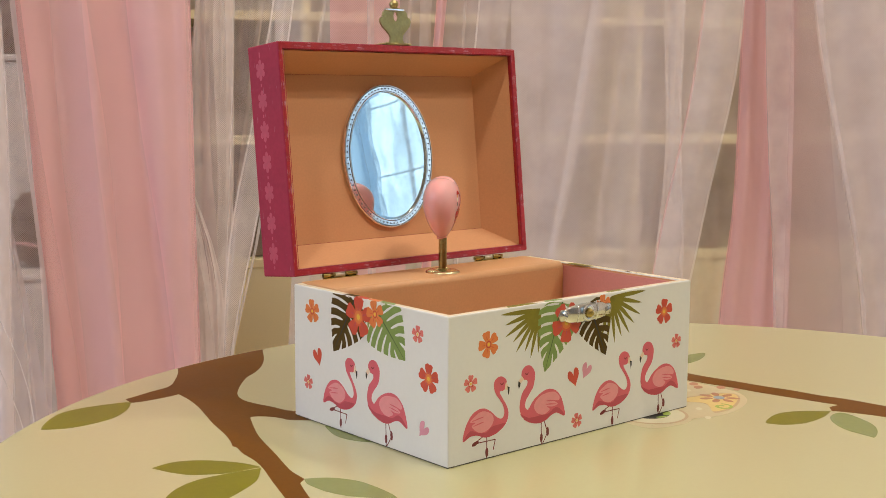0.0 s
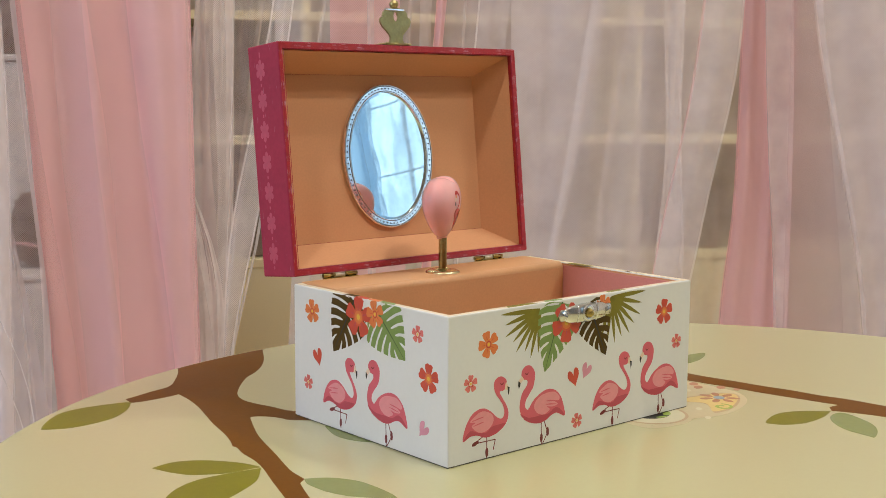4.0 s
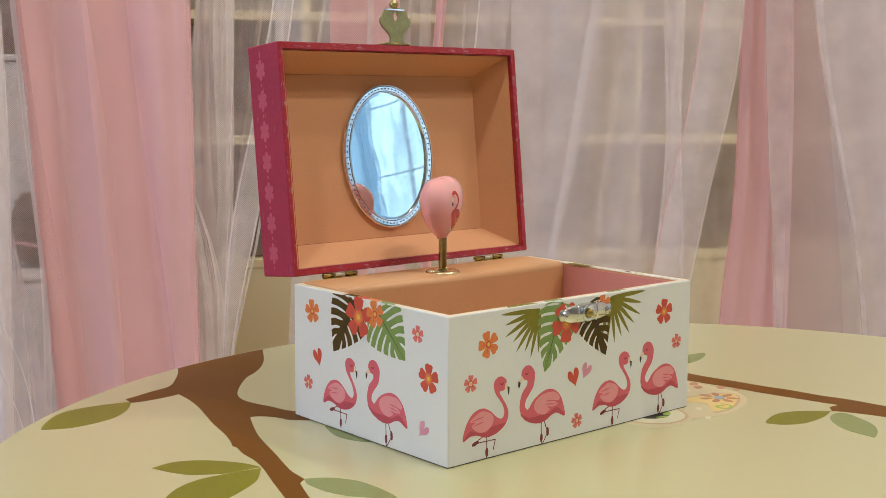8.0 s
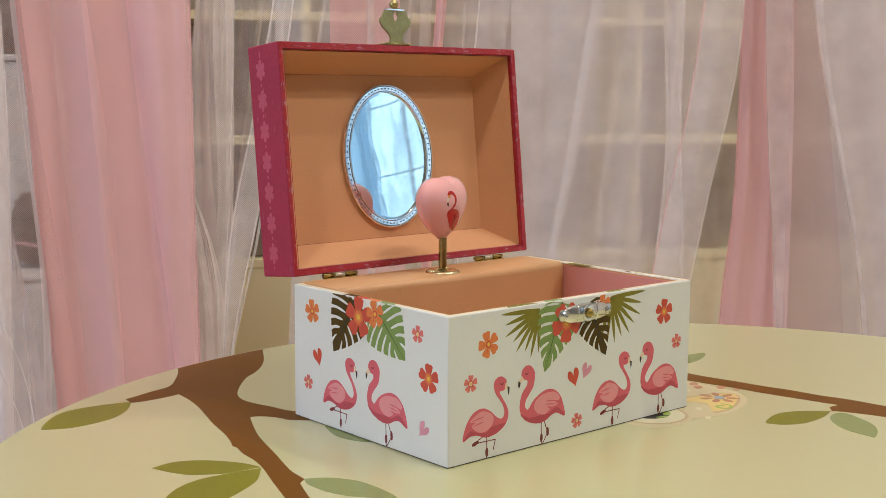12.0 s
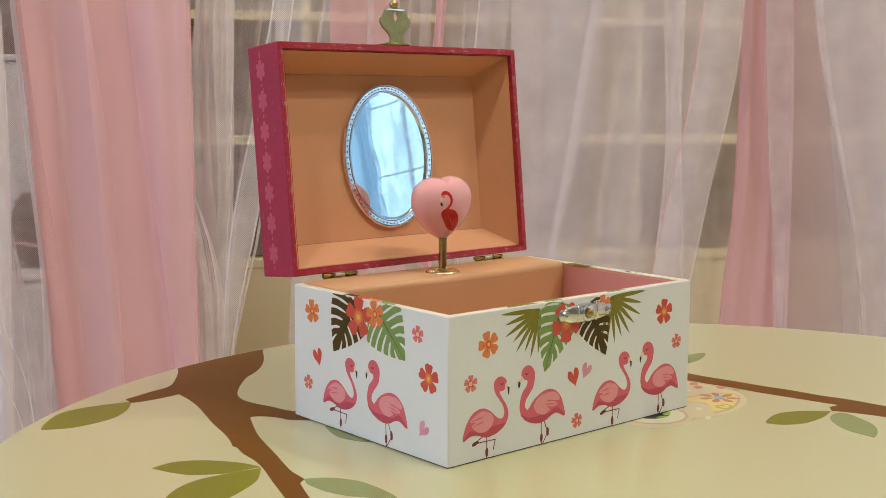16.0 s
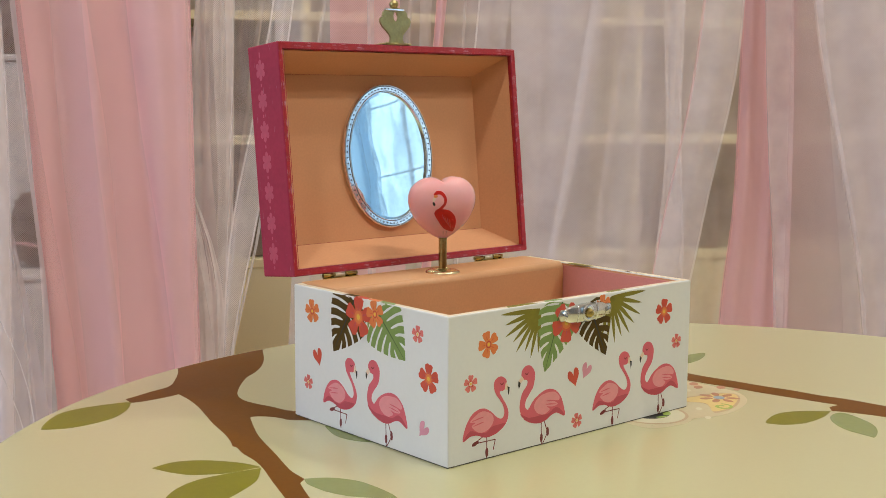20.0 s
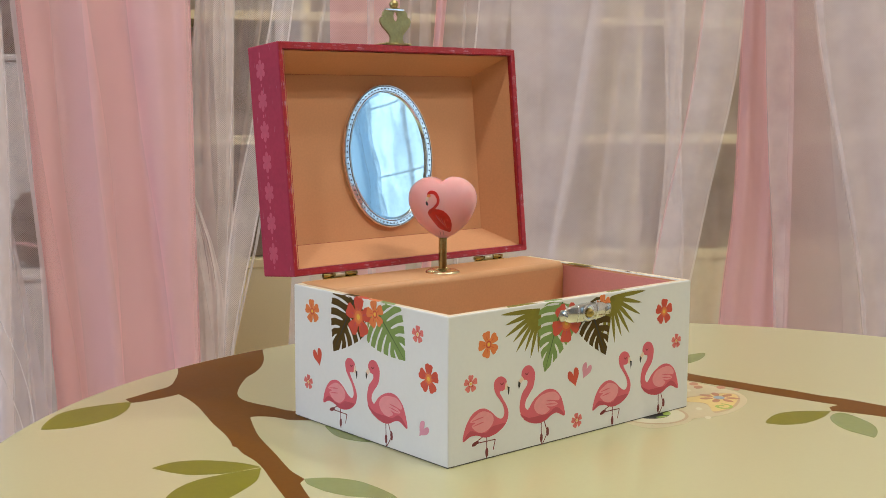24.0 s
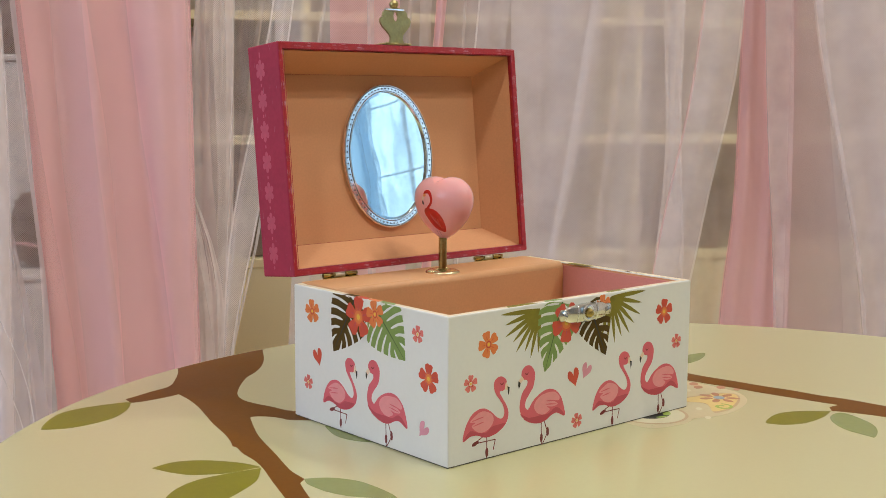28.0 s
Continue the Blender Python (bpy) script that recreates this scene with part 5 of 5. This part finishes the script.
sheet = oval_ring([(3.4, 0), (3.4, 1.0), (4.35, 1.0), (5.3, 1.06)])
sheet.verts.ensure_lookup_table()
sheet.faces.new(sheet.verts[-96:])
glass = part("mirror", sheet, M_MIRROR, lid, "oval mirror in a beaded silver frame", mirror_m)
part("frame", oval_ring([(0, 0), (0, 1.7), (0.35, 2.2), (0.8, 2.25), (1.1, 2.0), (3.5, 2.0), (3.8, 2.3), (4.1, 2.3), (4.3, 1.02)]), M_SILVER, glass, "silver frame")
beads = bmesh.new()
for k in range(76):
    a = 2 * math.pi * k / 76
    lathe([(0.00048, 0), (0.00044, 0.0003), (0, 0.00045)], 8, beads, ((RX - 2.25) / 1000 * math.cos(a), (RY - 2.25) / 1000 * math.sin(a), 0.0019))
for nm, line in (("outer_groove", [(0.95, 2.26), (1.2, 2.06)]), ("inner_groove", [(3.35, 2.04), (3.62, 2.2)]), ("inner_lip", [(4.08, 2.32), (4.26, 1.06)])):
    part(nm, oval_ring(line), M_STUD, glass)
part("beading", beads, M_STUD, glass, "row of small dark studs", smooth=True)

# hasp on the lid's front edge
hm = pose(0.0735, LD / 1000, -0.0008)
half = [(4.3, 0.4), (4.2, 3.4), (5.0, 5.4), (7.3, 7.6), (9.4, 9.5), (10.4, 11.4), (10.5, 12.8), (9.7, 14.0), (8.6, 14.3), (8.5, 15.4), (7.8, 16.8), (6.6, 17.6), (4.4, 17.8), (3.2, 19.0)]
outl = curve([(x * 0.95, y) for x, y in half] + [(-x * 0.95, y) for x, y in half[::-1]], True, 4)
hole = oval(0.3, 14.5, 2.4, 1.5, -90, 18)
outl = list(outl) + [(0, 0.4)] + [hole[-k] for k in range(18)] + [hole[0], (0.001, 0.4)]
hasp = part("hasp", prism(outl, 0.5, -0.5), M_HASP, lid, "brass hasp plate with an oval hole", hm)
part("hasp_bead", lathe([(0, -0.0024), (0.0017, -0.0017), (0.0024, 0), (0.0017, 0.0017), (0, 0.0024)], 18, centre=(0, 0.0208, 0)), M_HASP, hasp, smooth=True)
part("hasp_collar", block(-0.0058, 0.0058, 0.0172, 0.0186, -0.0012, 0.0012, 0.0004), M_SILVER, hasp)
part("hasp_hinge", tube([(-0.0068, 0.0006, 0), (0.0068, 0.0006, 0)], 0.0009, 10), M_HASP, hasp, smooth=True)
part("hasp_foot", block(-0.0095, 0.0095, 0.0002, 0.0011, -0.011, 0.0006, 0.0003), M_HASP, hasp)

# hinges
for x in (17.6, 117.0):
    hg = part("hinge", block(x / 1000, (x + 20) / 1000, (D - 1.2) / 1000, (D + 1.0) / 1000, 0.0640, 0.0649, 0.0002), M_BRASS, music_box, "small brass hinge")
    for k in range(3):
        part("knuckle", tube([((x + 6.75 * k) / 1000, (D + 0.6) / 1000, 0.0660), ((x + 6.75 * k + 5.6) / 1000, (D + 0.6) / 1000, 0.0658)], 0.00115, 12), M_BRASS if k != 1 else M_NICKEL, hg, smooth=True)
    part("pin", tube([((x - 0.4) / 1000, (D + 0.6) / 1000, 0.0660), ((x + 20.2) / 1000, (D + 0.6) / 1000, 0.0660)], 0.0009, 8), M_DARKBRASS, hg)

# post and turning heart
PX, PY = 78.0, 93.7
TOP = 64.5
post = part("post", lathe([(0, 0), (0.0021, 0), (0.0021, 0.0175), (0, 0.0175)], 13), M_POST, music_box, "thin brass post", pose(PX / 1000, PY / 1000, TOP / 1000))
part("ring", lathe([(0.0033, 0.0000), (0.0034, 0.0012), (0.0042, 0.0016), (0.0070, 0.0013), (0.0086, 0.0005), (0.0087, 0.0)], 32), M_EYELET, post, "brass eyelet ring", smooth=True)
part("socket", lathe([(0.0022, 0.0002), (0.0033, 0.0002)], 24), M_DARKBRASS, post)

HT = 8.65
HALF = ((0, 12.0), (10, 13.6), (20, 15.0), (40, 16.7), (60, 17.3), (78, 16.7), (99, 15.5), (126, 14.7), (149, 14.9), (166, 16.0), (180, 16.6))


def heart_edge(shape):
    """Outline of the heart in polar form about its middle, from the notch round: degrees and millimetres."""
    res = [(1.065 * r * math.sin(radians(a)), 1.01 * r * math.cos(radians(a))) for a, r in shape]
    res = curve(res + [(-u, v) for u, v in res[-2:0:-1]], True, 10)
    ang = np.unwrap([math.atan2(p.y, p.x) for p in res + res[:1]][::-1])
    return ang, np.array([p.length for p in res + res[:1]][::-1])


H_ANG, H_RAD = heart_edge(HALF)
F_ANG, F_RAD = heart_edge(((0, 14.4), (10, 14.6), (20, 15.2)) + HALF[3:])


def heart_radius(a, full=False):
    ang, rad = (F_ANG, F_RAD) if full else (H_ANG, H_RAD)
    lo = ang[0]
    return float(np.interp((a - lo) % (2 * math.pi) + lo, ang, rad))


def swelling():
    """An evenly blown-up heart: a membrane over the outline, on a 0.5 mm grid."""
    n = 81
    ax = (np.arange(n) - 40) * 0.5      # covers 20 mm each way
    u, v = np.meshgrid(ax, ax, indexing="ij")
    inside = np.hypot(u, v) < np.vectorize(lambda a: heart_radius(a, True))(np.arctan2(v, u))
    f = np.zeros((n, n))
    for _ in range(1500):
        f[1:-1, 1:-1] = 0.25 * (f[2:, 1:-1] + f[:-2, 1:-1] + f[1:-1, 2:] + f[1:-1, :-2]) + 0.01
        f *= inside
    return f / f.max()


SWELL = swelling()


def heart_half(u, v):
    """Half the thickness of the heart at a place of its outline."""
    s = min(1.0, math.hypot(u, v) / heart_radius(math.atan2(v, u)))
    x, y = min(max(u * 2 + 40, 0), 79), min(max(v * 2 + 40, 0), 79)
    i, j = int(x), int(y)
    a, b = x - i, y - j
    m = SWELL[i, j] * (1 - a) * (1 - b) + SWELL[i + 1, j] * a * (1 - b) + SWELL[i, j + 1] * (1 - a) * b + SWELL[i + 1, j + 1] * a * b
    m = max(m, 0.06)
    edge = (1 - s ** 2.0) ** 0.5
    soft = min(1.0, edge * 2.4)
    taper = 1.10 - 0.36 * min(1.0, max(0.0, (6 - v) / 23)) ** 1.4
    return HT * taper * m ** 0.50 * soft * (2 - soft)


MID = 16.4      # middle of the heart above the post's end
bm = bmesh.new()
NA, NR = 72, 24
front_rings = []
for sgn in (-1, 1):
    rings = []
    for j in range(1, NR + 1):
        s = math.sin(j / NR * math.pi / 2)
        row = []
        for i in range(NA):
            a = 2 * math.pi * i / NA
            r = heart_radius(a) * s
            u, v = r * math.cos(a), r * math.sin(a)
            if j == NR and sgn == 1:
                row.append(front_rings[-1][i])
            else:
                row.append(bm.verts.new((u / 1000, sgn * (heart_half(u, v) if j < NR else 0) / 1000, (v + MID) / 1000)))
        rings.append(row)
    c = bm.verts.new((0, sgn * heart_half(0.0, 0.001) / 1000, MID / 1000))
    for i in range(NA):
        bm.faces.new((c, rings[0][i], rings[0][(i + 1) % NA]))
        for j in range(NR - 1):
            bm.faces.new((rings[j][i], rings[j + 1][i], rings[j + 1][(i + 1) % NA], rings[j][(i + 1) % NA]))
    if sgn == -1:
        front_rings = rings
heart = part("turning_heart", bm, M_HEART, music_box, "glossy pink turning heart with a red flamingo", smooth=True)
bmo = lathe([(0, -0.0005), (0.0025, -0.0005), (0.0027, 0.0008), (0.0030, 0.0022), (0, 0.0026)], 20)
part("neck", bmo, M_HEART, heart, smooth=True)


def on_heart(name, outline, material, sgn, lift, strip=False):
    """A decal wrapped on the swelling face of the heart; strip: the outline runs up one side of a band and down the other."""
    bm = bmesh.new()
    vs = [bm.verts.new((p[0], 0, p[1])) for p in outline]
    if strip:
        for i in range(len(vs) // 2 - 1):
            bm.faces.new((vs[i], vs[i + 1], vs[-2 - i], vs[-1 - i]))
    else:
        bm.faces.new(vs)
    bmesh.ops.triangulate(bm, faces=bm.faces[:])
    for _ in range(3):
        long = [e for e in bm.edges if e.calc_length() > 1.3]
        if long:
            bmesh.ops.subdivide_edges(bm, edges=long, cuts=1)
            bmesh.ops.triangulate(bm, faces=bm.faces[:])
    for v in bm.verts:
        u, w = v.co.x, v.co.z
        v.co = (-sgn * u / 1000, sgn * (heart_half(u if sgn < 0 else -u, w - MID) + lift) / 1000, w / 1000)
    part(name, bm, material, heart, smooth=True)


def hp(x, y):
    return ((x - 60.5) * 0.262, (11 + (110 - y) * 0.925) * 0.293)


for sgn in (-1, 1):
    on_heart("bird_body", curve([hp(*p) for p in ((42.5, 66), (53, 66), (66, 69), (76, 78), (80.5, 89), (80.5, 100), (76.5, 110), (67, 108), (57, 103), (50, 95), (43, 85), (37.5, 76), (38, 70))], True, 4), M_BIRDRED, sgn, 0.10)
    on_heart("bird_neck", stroke([hp(*p) for p in ((37, 40), (43, 35.8), (51.5, 37), (57.8, 46), (57, 56), (50, 64), (43, 71), (45, 78))], (0.8, 1.8, 1.75, 1.45, 1.35, 1.4, 1.6, 1.9), 4), M_BIRDRED, sgn, 0.12, True)
    for q in range(4):
        on_heart("bird_feather", stroke([hp(52 + 5 * q, 76 + 3 * q), hp(56 + 4.4 * q, 84 + 4 * q), hp(62 + 3.4 * q, 93 + 4 * q)], (0.15, 0.5, 0.15), 4), M_RED if q % 2 else M_FLAMDARK, sgn, 0.14, True)
    on_heart("bird_face", oval(*hp(40, 42), 1.0, 0.75, 15, 12), M_AMBER, sgn, 0.16)
    on_heart("bird_bill", oval(*hp(36.5, 47.5), 0.75, 1.3, -20, 12), M_CREAMBEAK, sgn, 0.15)
    on_heart("bird_beak", oval(*hp(36.0, 56), 0.6, 1.1, 20, 12), M_BLACK, sgn, 0.17)
    for x in (57.5, 63.5):
        on_heart("bird_leg", stroke([hp(x - 0.6, 108), hp(x, 112), hp(x + 0.3, 116)], (0.45, 0.35), 3), M_TOYPINK, sgn, 0.07, True)


def half_turns(t):
    """Half turns made since the first edge-on moment; the spring runs down slowly."""
    return (-1.004 + math.sqrt(1.004 ** 2 + 0.003 * (t - 0.05))) / 0.0015


def motions():
    rows = []
    for i in range(281):
        t = i / 10
        turn = -41.0 + 180 * (half_turns(t) - 0.5)
        m = pose((PX + 0.7) / 1000, (PY + 0.1) / 1000, (TOP + 17.5) / 1000, 0, 0, turn) @ pose(0.0003, -0.0009, 0, 0, 1.5, 0)
        rows.append((t, m))
    walk(heart, rows)


motions()
